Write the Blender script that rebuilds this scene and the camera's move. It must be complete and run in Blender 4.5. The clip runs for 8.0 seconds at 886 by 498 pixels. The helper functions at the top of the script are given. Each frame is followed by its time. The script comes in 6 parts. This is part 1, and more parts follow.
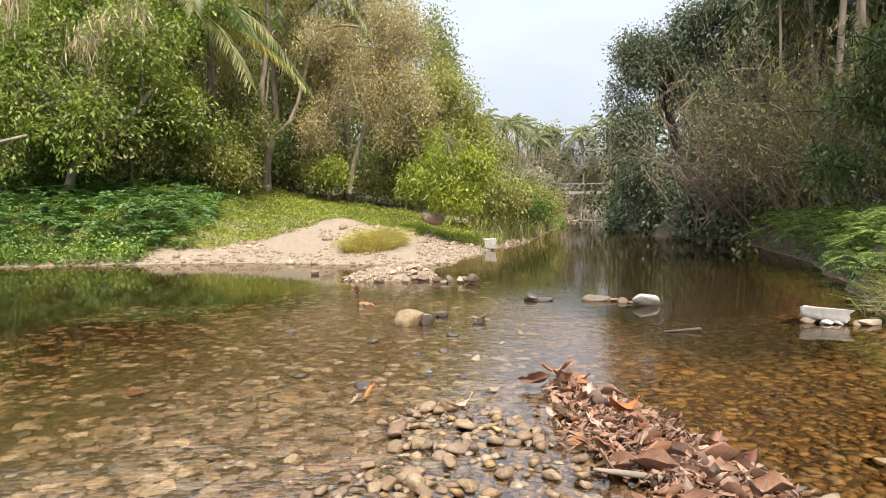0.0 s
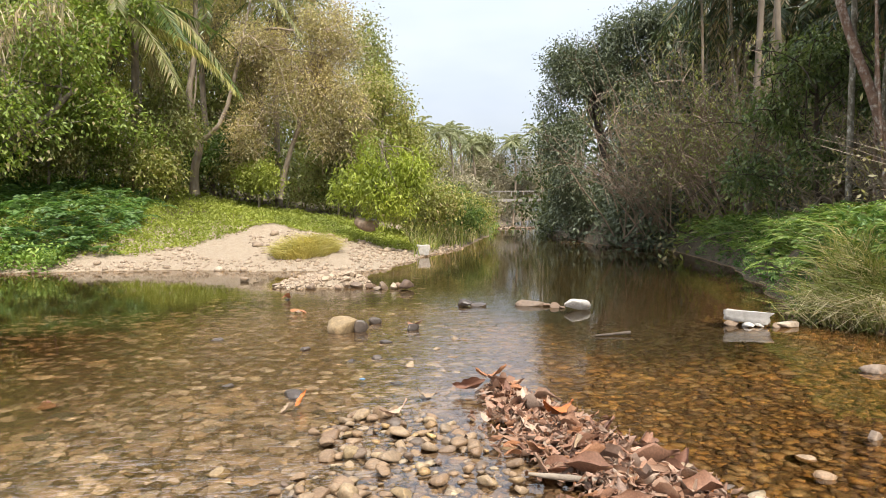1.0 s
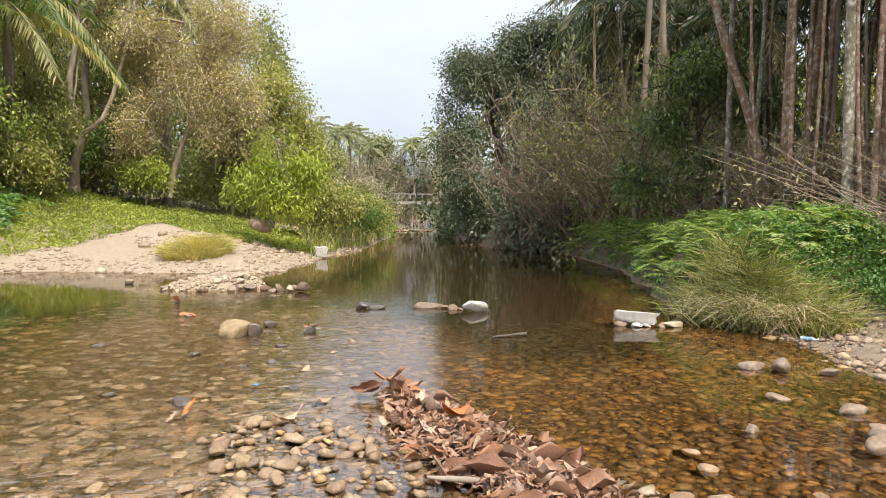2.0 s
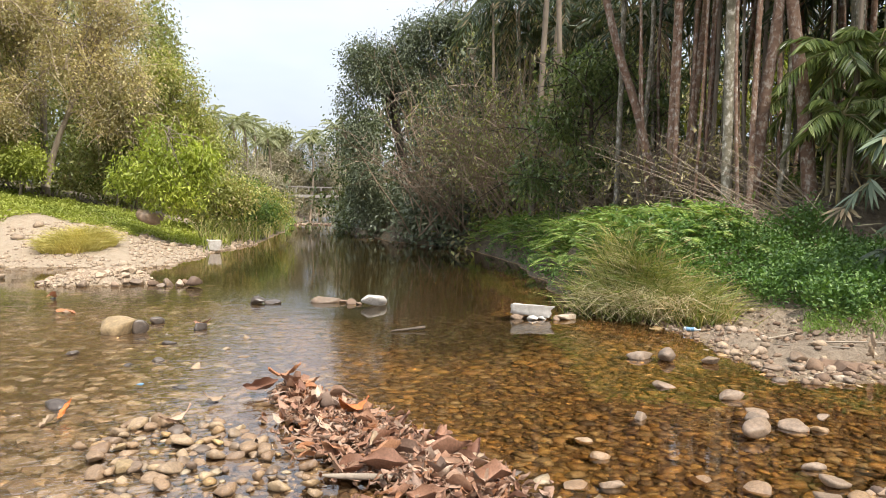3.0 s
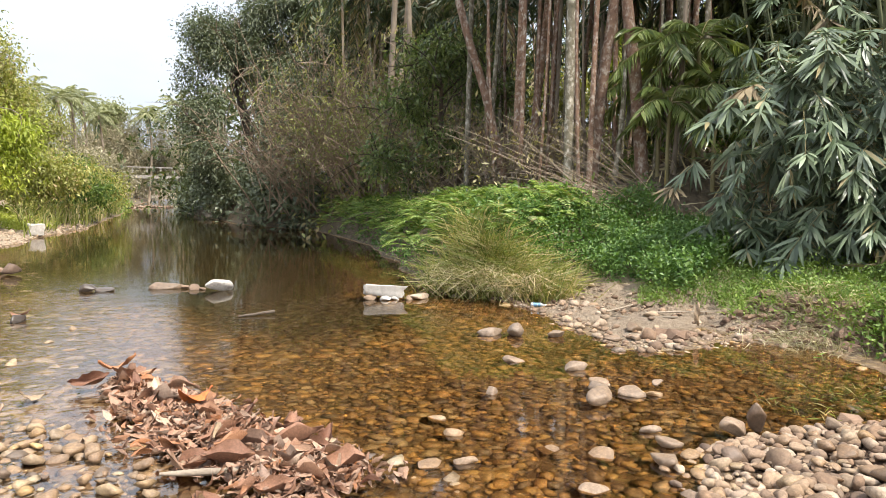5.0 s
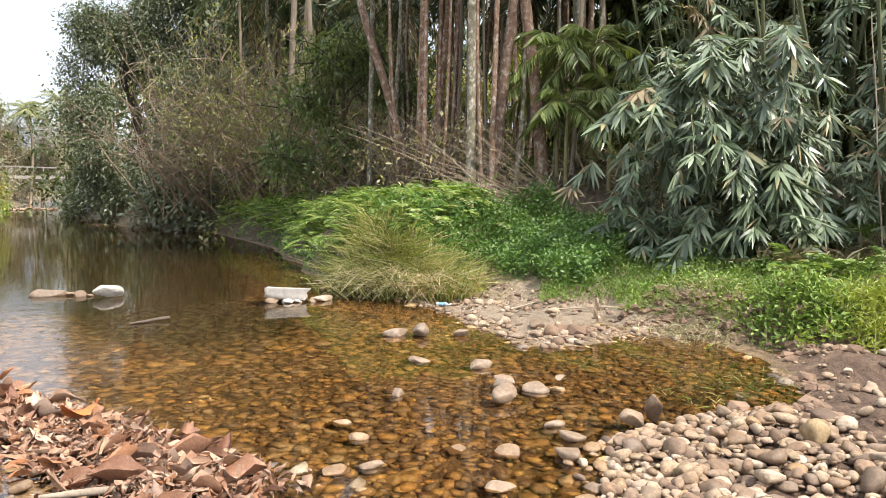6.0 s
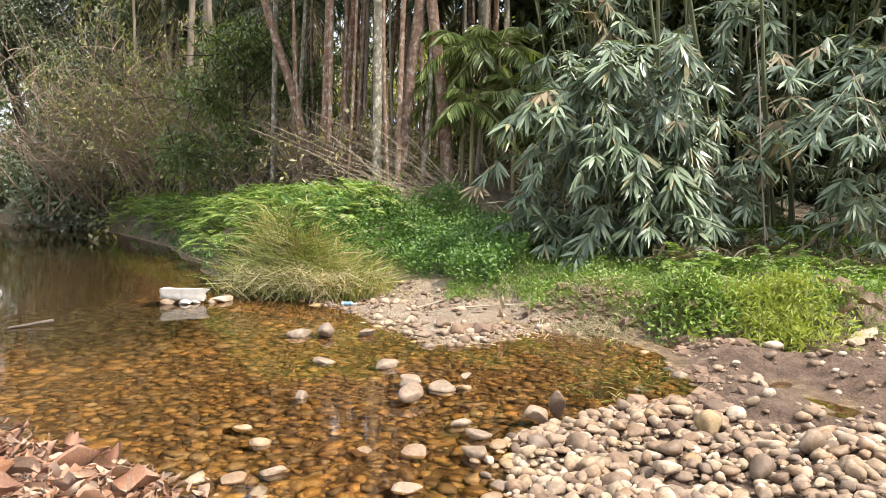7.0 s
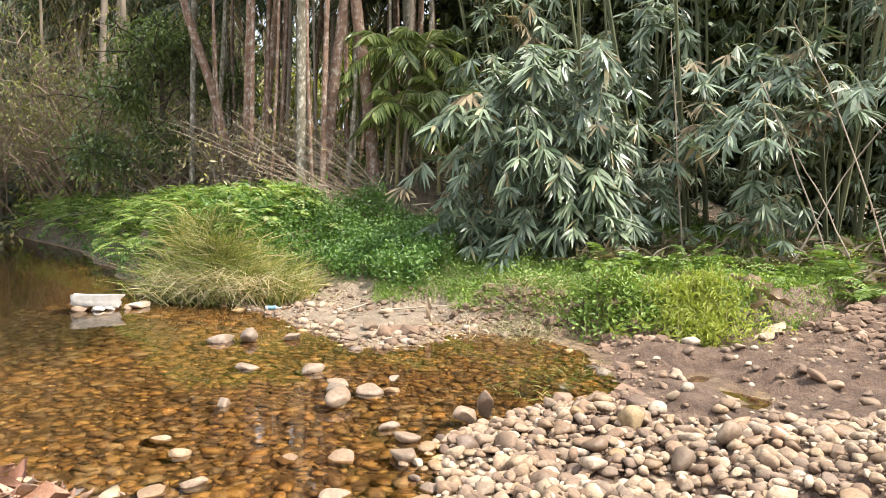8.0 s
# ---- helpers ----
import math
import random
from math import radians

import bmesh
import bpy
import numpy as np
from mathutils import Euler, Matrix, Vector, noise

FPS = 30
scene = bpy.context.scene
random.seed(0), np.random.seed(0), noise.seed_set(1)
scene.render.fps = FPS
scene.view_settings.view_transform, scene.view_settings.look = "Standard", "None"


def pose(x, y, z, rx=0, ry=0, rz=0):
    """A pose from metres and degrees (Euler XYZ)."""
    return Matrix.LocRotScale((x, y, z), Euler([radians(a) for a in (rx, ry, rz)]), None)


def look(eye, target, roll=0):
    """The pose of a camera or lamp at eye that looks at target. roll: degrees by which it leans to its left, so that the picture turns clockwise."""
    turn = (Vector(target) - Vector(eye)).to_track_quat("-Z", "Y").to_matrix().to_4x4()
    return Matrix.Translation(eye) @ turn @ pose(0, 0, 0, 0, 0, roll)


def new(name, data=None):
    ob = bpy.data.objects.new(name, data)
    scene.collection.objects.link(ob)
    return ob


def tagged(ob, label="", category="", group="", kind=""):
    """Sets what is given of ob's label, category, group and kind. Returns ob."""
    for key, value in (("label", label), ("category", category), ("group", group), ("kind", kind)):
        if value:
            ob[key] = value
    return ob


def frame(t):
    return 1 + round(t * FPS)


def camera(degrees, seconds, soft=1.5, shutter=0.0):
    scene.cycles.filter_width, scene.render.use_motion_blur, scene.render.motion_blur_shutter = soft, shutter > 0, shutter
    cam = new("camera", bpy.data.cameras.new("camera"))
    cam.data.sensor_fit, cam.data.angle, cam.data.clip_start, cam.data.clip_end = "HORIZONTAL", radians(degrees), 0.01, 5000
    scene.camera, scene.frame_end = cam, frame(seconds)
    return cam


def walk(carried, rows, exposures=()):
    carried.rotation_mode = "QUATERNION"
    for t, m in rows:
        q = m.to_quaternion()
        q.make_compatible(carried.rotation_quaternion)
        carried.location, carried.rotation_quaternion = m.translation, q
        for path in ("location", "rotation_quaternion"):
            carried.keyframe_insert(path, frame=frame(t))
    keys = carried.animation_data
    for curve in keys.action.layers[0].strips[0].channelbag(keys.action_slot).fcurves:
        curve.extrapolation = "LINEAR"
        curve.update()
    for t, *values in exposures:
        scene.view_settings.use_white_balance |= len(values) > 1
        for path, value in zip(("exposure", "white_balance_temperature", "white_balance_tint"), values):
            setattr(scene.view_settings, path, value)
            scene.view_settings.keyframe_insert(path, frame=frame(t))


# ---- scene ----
cam = camera(63.06, 8.0, soft=0.5)
# seconds, x, y, z, yaw, pitch, lean to the right
ROWS = [
    (0.0, 0.000, 0.000, 1.500, 0.00, -3.39, 0.88),
    (0.5, 0.000, 0.020, 1.493, -2.18, -3.01, 0.81),
    (1.0, 0.000, 0.067, 1.477, -5.28, -2.90, 0.63),
    (2.5, 0.009, 0.158, 1.460, -17.54, -2.80, -0.50),
    (3.0, 0.030, 0.188, 1.450, -21.29, -3.11, -0.77),
    (3.5, 0.043, 0.199, 1.446, -24.14, -3.70, -0.96),
    (4.0, 0.061, 0.254, 1.438, -26.76, -4.28, -0.99),
    (4.5, 0.080, 0.278, 1.426, -29.78, -4.42, -0.97),
    (6.0, 0.135, 0.333, 1.410, -40.52, -4.24, -0.59),
    (6.5, 0.163, 0.365, 1.403, -44.89, -4.18, -0.93),
    (7.0, 0.176, 0.376, 1.399, -47.97, -4.19, -1.14),
    (7.5, 0.185, 0.389, 1.397, -51.33, -4.00, -1.18),
    (8.0, 0.199, 0.399, 1.389, -53.81, -3.89, -1.09),
]


def stand(x, y, z, yaw, pitch, lean):
    a, p = radians(yaw), radians(pitch)
    way = Vector((-math.sin(a) * math.cos(p), math.cos(a) * math.cos(p), math.sin(p)))
    eye = Vector((x, y, z))
    return look(eye, eye + way, -lean)


# the film brightens as the open sky leaves the picture
walk(cam, [(t, stand(*r)) for t, *r in ROWS], [(0.0, 0.62), (2.5, 0.68), (4.5, 0.84), (6.0, 1.0), (7.0, 1.14), (8.0, 1.24)])

# ---- world and sun ----
SUN_EL, SUN_AZ = 57.0, 168.0   # degrees above the horizon; clockwise from +y
world = bpy.data.worlds.new("hazy_sky")
scene.world = world
world.use_nodes = True
wt = world.node_tree
wt.nodes.clear()
sky = wt.nodes.new("ShaderNodeTexSky")
sky.sky_type, sky.sun_disc = "NISHITA", False
sky.sun_elevation, sky.sun_rotation = radians(SUN_EL), radians(SUN_AZ)
sky.dust_density, sky.air_density, sky.ozone_density = 4.0, 1.2, 1.5
haze = wt.nodes.new("ShaderNodeMix")
haze.data_type = "RGBA"
coord = wt.nodes.new("ShaderNodeTexCoord")
stretch = wt.nodes.new("ShaderNodeMapping")
stretch.inputs["Scale"].default_value = (1.2, 1.2, 4.0)
cloud = wt.nodes.new("ShaderNodeTexNoise")
cloud.inputs["Scale"].default_value, cloud.inputs["Detail"].default_value = 1.6, 4.0
ramp = wt.nodes.new("ShaderNodeValToRGB")
ramp.color_ramp.elements[0].position, ramp.color_ramp.elements[0].color = 0.36, (5.5, 6.1, 7.3, 1)
ramp.color_ramp.elements[1].position, ramp.color_ramp.elements[1].color = 0.64, (7.1, 7.5, 8.1, 1)
back = wt.nodes.new("ShaderNodeBackground")
back.inputs["Strength"].default_value = 0.10
wout = wt.nodes.new("ShaderNodeOutputWorld")
wt.links.new(coord.outputs["Generated"], stretch.inputs[0])
wt.links.new(stretch.outputs[0], cloud.inputs["Vector"])
wt.links.new(cloud.outputs["Fac"], ramp.inputs[0])
haze.inputs[0].default_value = 0.8
wt.links.new(sky.outputs[0], haze.inputs[6])
# thin overcast: the sky is brighter overhead than at the horizon
up = wt.nodes.new("ShaderNodeSeparateXYZ")
lift = wt.nodes.new("ShaderNodeMath")
lift.operation, lift.use_clamp = "MULTIPLY", False
lift.inputs[1].default_value = 1.5
base = wt.nodes.new("ShaderNodeMath")
base.operation = "ADD"
base.inputs[1].default_value = 0.72
floor0 = wt.nodes.new("ShaderNodeMath")
floor0.operation = "MAXIMUM"
floor0.inputs[1].default_value = 0.0
zen = wt.nodes.new("ShaderNodeMix")
zen.data_type, zen.blend_type = "RGBA", "MULTIPLY"
zen.inputs[0].default_value = 1.0
wt.links.new(coord.outputs["Generated"], up.inputs[0])
wt.links.new(up.outputs[2], floor0.inputs[0])
wt.links.new(floor0.outputs[0], lift.inputs[0])
wt.links.new(lift.outputs[0], base.inputs[0])
wt.links.new(ramp.outputs[0], zen.inputs[6])
wt.links.new(base.outputs[0], zen.inputs[7])
wt.links.new(zen.outputs[2], haze.inputs[7])
wt.links.new(haze.outputs[2], back.inputs[0])
wt.links.new(back.outputs[0], wout.inputs[0])

sun = new("sun", bpy.data.lights.new("sun", "SUN"))
sun.data.energy, sun.data.angle, sun.data.color = 4.5, radians(4), (1.0, 0.94, 0.85)
sa, se = radians(SUN_AZ), radians(SUN_EL)
sun.matrix_world = look(Vector((math.sin(sa) * math.cos(se), math.cos(sa) * math.cos(se), math.sin(se))) * 50, (0, 0, 0))

# ---- materials ----
rng = np.random.default_rng(7)


class Mat:
    """A node material under construction."""

    def __init__(self, name):
        self.m = bpy.data.materials.new(name)
        self.m.use_nodes = True
        self.t = self.m.node_tree
        self.b = self.t.nodes["Principled BSDF"]
        self.out = self.t.nodes["Material Output"]

    def n(self, kind, **sets):
        node = self.t.nodes.new("ShaderNode" + kind)
        for k, v in sets.items():
            node.inputs[k.replace("_", " ")].default_value = v
        return node

    def l(self, a, b):
        self.t.links.new(a, b)

    def noise(self, scale, detail=3.0, rough=0.6, space="Object", squash=None):
        c = self.n("TexCoord")
        x = self.n("TexNoise", Scale=scale, Detail=detail, Roughness=rough)
        if squash:
            mp = self.n("Mapping", Scale=squash)
            self.l(c.outputs[space], mp.inputs[0])
            self.l(mp.outputs[0], x.inputs["Vector"])
        else:
            self.l(c.outputs[space], x.inputs["Vector"])
        return x.outputs["Fac"]

    def ramp(self, fac, *stops):
        r = self.n("ValToRGB")
        e = r.color_ramp.elements
        while len(e) < len(stops):
            e.new(0.5)
        for el, (p, c) in zip(e, stops):
            el.position, el.color = p, (*c, 1)
        self.l(fac, r.inputs[0])
        return r.outputs[0]

    def mix(self, fac, a, b, blend="MIX"):
        x = self.n("Mix")
        x.data_type, x.blend_type = "RGBA", blend
        for sock, v in ((x.inputs[0], fac), (x.inputs[6], a), (x.inputs[7], b)):
            if isinstance(v, (int, float)):
                sock.default_value = v
            elif isinstance(v, tuple):
                sock.default_value = (*v, 1)
            else:
                self.l(v, sock)
        return x.outputs[2]

    def math(self, op, a, b=0.0, clamp=False):
        x = self.n("Math")
        x.operation, x.use_clamp = op, clamp
        for sock, v in zip(x.inputs, (a, b)):
            if isinstance(v, (int, float)):
                sock.default_value = v
            else:
                self.l(v, sock)
        return x.outputs[0]

    def bump(self, height, strength=0.4, distance=0.02):
        x = self.n("Bump", Strength=strength, Distance=distance)
        self.l(height, x.inputs["Height"])
        return x.outputs[0]

    def island(self):
        return self.n("NewGeometry").outputs["Random Per Island"]

    def per_object(self):
        return self.n("ObjectInfo").outputs["Random"]


def leaf_mat(name, dark, mid, light, through_light=0.3, gloss=0.45, patch=0.5, dry=None, dry_share=0.0):
    """Leaves: a colour for each leaf, light and dark patches over the plant, light shining through."""
    k = Mat(name)
    each = k.ramp(k.island(), (0.0, dark), (0.5, mid), (1.0, light))
    if dry:
        pick = k.math("GREATER_THAN", k.math("FRACT", k.math("MULTIPLY", k.island(), 37.0)), 1.0 - dry_share)
        each = k.mix(pick, each, dry)
    big = k.ramp(k.noise(patch, 2.0), (0.3, (0.62, 0.66, 0.6)), (0.7, (1.25, 1.2, 1.1)))
    col = k.mix(1.0, each, big, "MULTIPLY")
    k.l(col, k.b.inputs["Base Color"])
    k.b.inputs["Roughness"].default_value = gloss
    tr = k.n("BsdfTranslucent")
    k.l(k.mix(1.0, col, (1.2, 1.3, 0.6), "MULTIPLY"), tr.inputs["Color"])
    mx = k.n("MixShader", Fac=through_light)
    k.l(k.b.outputs[0], mx.inputs[1])
    k.l(tr.outputs[0], mx.inputs[2])
    k.l(mx.outputs[0], k.out.inputs["Surface"])
    return k.m


def bark_mat(name, dark, light, scale=6.0, squash=(1, 1, 0.35), spots=None):
    k = Mat(name)
    fine = k.noise(scale * 4, 5.0, 0.7, squash=squash)
    col = k.ramp(k.noise(scale, 4.0, 0.65, squash=squash), (0.32, dark), (0.66, light))
    col = k.mix(k.math("MULTIPLY", fine, 0.5), col, tuple(c * 0.45 for c in dark))
    if spots:
        blot = k.ramp(k.noise(scale * 1.7, 4.0, 0.7, squash=(1, 1, 0.7)), (0.5, (0, 0, 0)), (0.66, (0.85, 0.85, 0.85)))
        col = k.mix(blot, col, spots)
    shade = k.ramp(k.per_object(), (0.0, (0.7, 0.68, 0.66)), (1.0, (1.2, 1.15, 1.1)))
    k.l(k.mix(1.0, col, shade, "MULTIPLY"), k.b.inputs["Base Color"])
    k.b.inputs["Roughness"].default_value = 0.9
    k.l(k.bump(fine, 0.7, 0.02), k.b.inputs["Normal"])
    return k.m


def stone_mat(name, tones, rough=0.75, by="object", depth_dark=False):
    k = Mat(name)
    rnd = k.per_object() if by == "object" else k.island()
    stops = [(i / (len(tones) - 1), c) for i, c in enumerate(tones)]
    col = k.ramp(rnd, *stops)
    single = by == "object"
    spot = k.noise(7.0 if single else 38.0, 6.0, 0.72)
    col = k.mix(1.0, col, k.ramp(spot, (0.3, (0.55, 0.53, 0.5)), (0.7, (1.3, 1.27, 1.22))), "MULTIPLY")
    # stones turn darker with depth, painting in the light lost under water
    if depth_dark:
        xyz = k.n("SeparateXYZ")
        k.l(k.n("NewGeometry").outputs["Position"], xyz.inputs[0])
        col = k.mix(k.math("MULTIPLY", k.math("SUBTRACT", -0.18, xyz.outputs[2]), 5.0, True), col, (0.075, 0.06, 0.025))
    veil = k.ramp(k.noise(2.2 if single else 9.0, 3.0), (0.45, (0, 0, 0)), (0.75, (0.6, 0.6, 0.6)))
    col = k.mix(veil, col, tuple(c * 0.55 for c in tones[0]))
    k.l(col, k.b.inputs["Base Color"])
    k.b.inputs["Roughness"].default_value = rough
    k.l(k.bump(spot, 0.5, 0.012), k.b.inputs["Normal"])
    return k.m


# leaves and stems
M_LEFTWOOD = leaf_mat("leaf_warm_green", (0.17, 0.18, 0.045), (0.31, 0.31, 0.09), (0.45, 0.43, 0.18), 0.42, 0.5, dry=(0.40, 0.31, 0.18), dry_share=0.12)
M_OLIVE = leaf_mat("leaf_dry_olive", (0.30, 0.24, 0.13), (0.46, 0.38, 0.22), (0.62, 0.53, 0.36), 0.42, 0.7)
M_BRIGHT = leaf_mat("leaf_bright_green", (0.19, 0.23, 0.025), (0.31, 0.36, 0.05), (0.44, 0.47, 0.11), 0.4, 0.45)
M_BROAD = leaf_mat("leaf_broad_green", (0.13, 0.19, 0.03), (0.24, 0.31, 0.06), (0.38, 0.43, 0.14), 0.42, 0.5, 0.9, dry=(0.34, 0.28, 0.16), dry_share=0.12)
M_WOOD = leaf_mat("leaf_wood", (0.13, 0.145, 0.05), (0.24, 0.25, 0.095), (0.37, 0.37, 0.17), 0.42, 0.55, 0.4, dry=(0.24, 0.19, 0.1), dry_share=0.15)
# darker copy of the wood leaves, deep shade put into the colour
M_SHADEWOOD = leaf_mat("leaf_wood_shade_tone", (0.035, 0.05, 0.02), (0.075, 0.095, 0.035), (0.15, 0.165, 0.07), 0.35, 0.55, 0.4)
M_DARKTREE = leaf_mat("leaf_dark_green", (0.055, 0.068, 0.042), (0.10, 0.122, 0.075), (0.19, 0.21, 0.14), 0.2, 0.5)
M_BANKTREE = leaf_mat("leaf_bank_tree", (0.06, 0.09, 0.028), (0.13, 0.175, 0.055), (0.25, 0.29, 0.12), 0.3, 0.4)
M_SHRUB = leaf_mat("leaf_shrub", (0.05, 0.09, 0.02), (0.10, 0.16, 0.035), (0.19, 0.26, 0.075), 0.42, 0.5)
M_FERN = leaf_mat("leaf_fern", (0.09, 0.15, 0.035), (0.19, 0.28, 0.065), (0.33, 0.40, 0.13), 0.35, 0.5, dry=(0.25, 0.2, 0.08), dry_share=0.06)
M_FERNDARK = leaf_mat("leaf_fern_dark", (0.05, 0.11, 0.025), (0.10, 0.19, 0.04), (0.18, 0.28, 0.075), 0.3, 0.5)
M_CREEP = leaf_mat("leaf_creeper", (0.09, 0.155, 0.023), (0.165, 0.255, 0.042), (0.27, 0.35, 0.085), 0.3, 0.6, 0.35)
M_YELLOWGREEN = leaf_mat("leaf_yellow_green", (0.19, 0.21, 0.03), (0.29, 0.33, 0.055), (0.38, 0.40, 0.11), 0.35, 0.7, 0.3)
M_GRASS = leaf_mat("grass_blade", (0.10, 0.13, 0.03), (0.19, 0.21, 0.05), (0.32, 0.31, 0.11), 0.35, 0.6, 0.8, dry=(0.42, 0.34, 0.2), dry_share=0.28)
M_TUFT = leaf_mat("yellow_grass_blade", (0.36, 0.29, 0.07), (0.50, 0.42, 0.13), (0.60, 0.50, 0.21), 0.3, 0.7, 0.8)
M_STRAW = leaf_mat("dry_blade", (0.25, 0.19, 0.11), (0.42, 0.34, 0.21), (0.58, 0.5, 0.36), 0.25, 0.8, 0.8)
M_BAMBOOLEAF = leaf_mat("leaf_bamboo", (0.05, 0.075, 0.042), (0.105, 0.14, 0.085), (0.25, 0.305, 0.215), 0.15, 0.4, 0.6, dry=(0.30, 0.25, 0.14), dry_share=0.02)
M_BAMBOODRY = leaf_mat("leaf_bamboo_dry", (0.12, 0.085, 0.05), (0.20, 0.15, 0.09), (0.29, 0.235, 0.15), 0.2, 0.7)
M_PALM = leaf_mat("leaf_palm", (0.05, 0.09, 0.02), (0.10, 0.15, 0.03), (0.20, 0.24, 0.06), 0.3, 0.4, 0.5, dry=(0.3, 0.24, 0.12), dry_share=0.06)
M_YOUNGPALM = leaf_mat("leaf_young_palm", (0.09, 0.13, 0.04), (0.19, 0.24, 0.08), (0.34, 0.37, 0.17), 0.3, 0.3, 0.5, dry=(0.32, 0.26, 0.14), dry_share=0.05)
M_PALMYELLOW = leaf_mat("leaf_palm_yellow", (0.32, 0.30, 0.08), (0.48, 0.43, 0.14), (0.62, 0.54, 0.24), 0.3, 0.45)
# paler copy of the palm leaf, sunlight put into its colour
M_FROND = leaf_mat("leaf_palm_sun_tone", (0.16, 0.17, 0.06), (0.29, 0.29, 0.12), (0.44, 0.41, 0.22), 0.3, 0.4, 0.5, dry=(0.42, 0.34, 0.2), dry_share=0.2)
# dark copy of the palm leaf for the crowns, shade put into its colour
M_PALMDARK = leaf_mat("leaf_palm_shade_tone", (0.025, 0.04, 0.02), (0.05, 0.075, 0.03), (0.10, 0.12, 0.05), 0.2, 0.45, dry=(0.2, 0.16, 0.09), dry_share=0.2)
# upstream leaves are paler and greyer: distance haze is mixed into their colours
M_FARPALM = leaf_mat("leaf_far_palm_hazed", (0.18, 0.19, 0.10), (0.26, 0.27, 0.15), (0.36, 0.37, 0.24), 0.25, 0.6)
M_FARBARE = leaf_mat("leaf_far_bare_hazed", (0.24, 0.21, 0.16), (0.33, 0.29, 0.22), (0.42, 0.38, 0.3), 0.2, 0.9)
M_BARKPALE = bark_mat("bark_pale", (0.24, 0.18, 0.12), (0.48, 0.41, 0.32), 5.0)
M_BARKGREY = bark_mat("bark_grey", (0.16, 0.13, 0.10), (0.33, 0.28, 0.22), 6.0)
M_BARKDARK = bark_mat("bark_dark", (0.05, 0.04, 0.03), (0.14, 0.11, 0.085), 6.0)
M_BARKPALM = bark_mat("bark_palm", (0.16, 0.09, 0.06), (0.34, 0.22, 0.15), 7.0, (1, 1, 1.6), (0.52, 0.48, 0.42))
M_BARKARECA = bark_mat("bark_areca", (0.12, 0.11, 0.07), (0.30, 0.27, 0.2), 7.0, (1, 1, 1.2), (0.58, 0.56, 0.5))
M_TWIG = bark_mat("twig", (0.22, 0.17, 0.12), (0.42, 0.35, 0.27), 3.0)
M_TWIGPALE = bark_mat("twig_pale", (0.2, 0.165, 0.125), (0.38, 0.33, 0.26), 3.0)
M_TWIGRED = bark_mat("twig_reddish", (0.17, 0.125, 0.09), (0.37, 0.285, 0.215), 3.0)
M_CULM = bark_mat("bamboo_culm", (0.06, 0.075, 0.035), (0.15, 0.16, 0.075), 3.0)
M_CANE = bark_mat("cane", (0.20, 0.18, 0.08), (0.36, 0.31, 0.17), 3.0)
# stones
DRY = [(0.20, 0.128, 0.078), (0.46, 0.375, 0.285), (0.30, 0.22, 0.16), (0.27, 0.185, 0.115), (0.13, 0.082, 0.055), (0.38, 0.29, 0.195), (0.10, 0.064, 0.044), (0.23, 0.145, 0.088), (0.165, 0.12, 0.088), (0.31, 0.215, 0.138), (0.20, 0.138, 0.097)]
WET = [(0.13, 0.08, 0.045), (0.38, 0.24, 0.09), (0.21, 0.14, 0.08), (0.48, 0.33, 0.14), (0.10, 0.075, 0.06), (0.29, 0.20, 0.11), (0.42, 0.26, 0.11), (0.18, 0.135, 0.10), (0.44, 0.35, 0.22)]
M_STONE = stone_mat("stone_dry", DRY)
M_STONEDAMP = stone_mat("stone_damp", [(0.17, 0.105, 0.06), (0.28, 0.185, 0.105), (0.21, 0.135, 0.08), (0.35, 0.255, 0.15), (0.14, 0.095, 0.068), (0.31, 0.195, 0.09)], 0.5)
M_RIVERSTONE = stone_mat("stone_river", [(0.15, 0.105, 0.07), (0.26, 0.185, 0.125), (0.20, 0.15, 0.11)], 0.55)
M_DARKSTONE = stone_mat("stone_dark", [(0.045, 0.035, 0.028), (0.075, 0.056, 0.042), (0.10, 0.075, 0.055)], 0.35)
M_STONEWET = stone_mat("stone_wet", WET, 0.4)
M_PALEWETBITS = stone_mat("stone_pale_wet_bits", [(0.15, 0.105, 0.08), (0.38, 0.275, 0.18), (0.21, 0.155, 0.12), (0.56, 0.46, 0.35), (0.085, 0.07, 0.06), (0.36, 0.285, 0.215), (0.19, 0.13, 0.095), (0.44, 0.33, 0.21)], 0.5, "island")
M_BARBITS = stone_mat("stone_bar_bits", [(0.15, 0.10, 0.065), (0.27, 0.185, 0.11), (0.10, 0.072, 0.052), (0.33, 0.25, 0.16), (0.20, 0.14, 0.09)], 0.4, "island")
M_STONEWETBITS = stone_mat("stone_wet_bits", WET, 0.45, "island", True)
M_STONEBITS = stone_mat("stone_dry_bits", DRY, 0.85, "island")
M_PALEBITS = stone_mat("stone_pale_bits", [(0.29, 0.215, 0.145), (0.40, 0.31, 0.22), (0.22, 0.16, 0.11), (0.46, 0.37, 0.27)], 0.85, "island")
M_WHITESTONE = stone_mat("stone_white", [(0.40, 0.375, 0.345), (0.50, 0.475, 0.44)], 0.8)
M_TANSTONE = stone_mat("stone_tan", [(0.25, 0.175, 0.09), (0.31, 0.225, 0.12)], 0.7)

# ---- mesh helpers ----


def link(name, bm_or_mesh, material=None, parent=None, label=""):
    ob = new(name, bm_or_mesh)
    if material:
        bm_or_mesh.materials.clear()
        bm_or_mesh.materials.append(material)
    if parent:
        ob.parent = parent
    if label:
        ob["label"] = label
    return ob


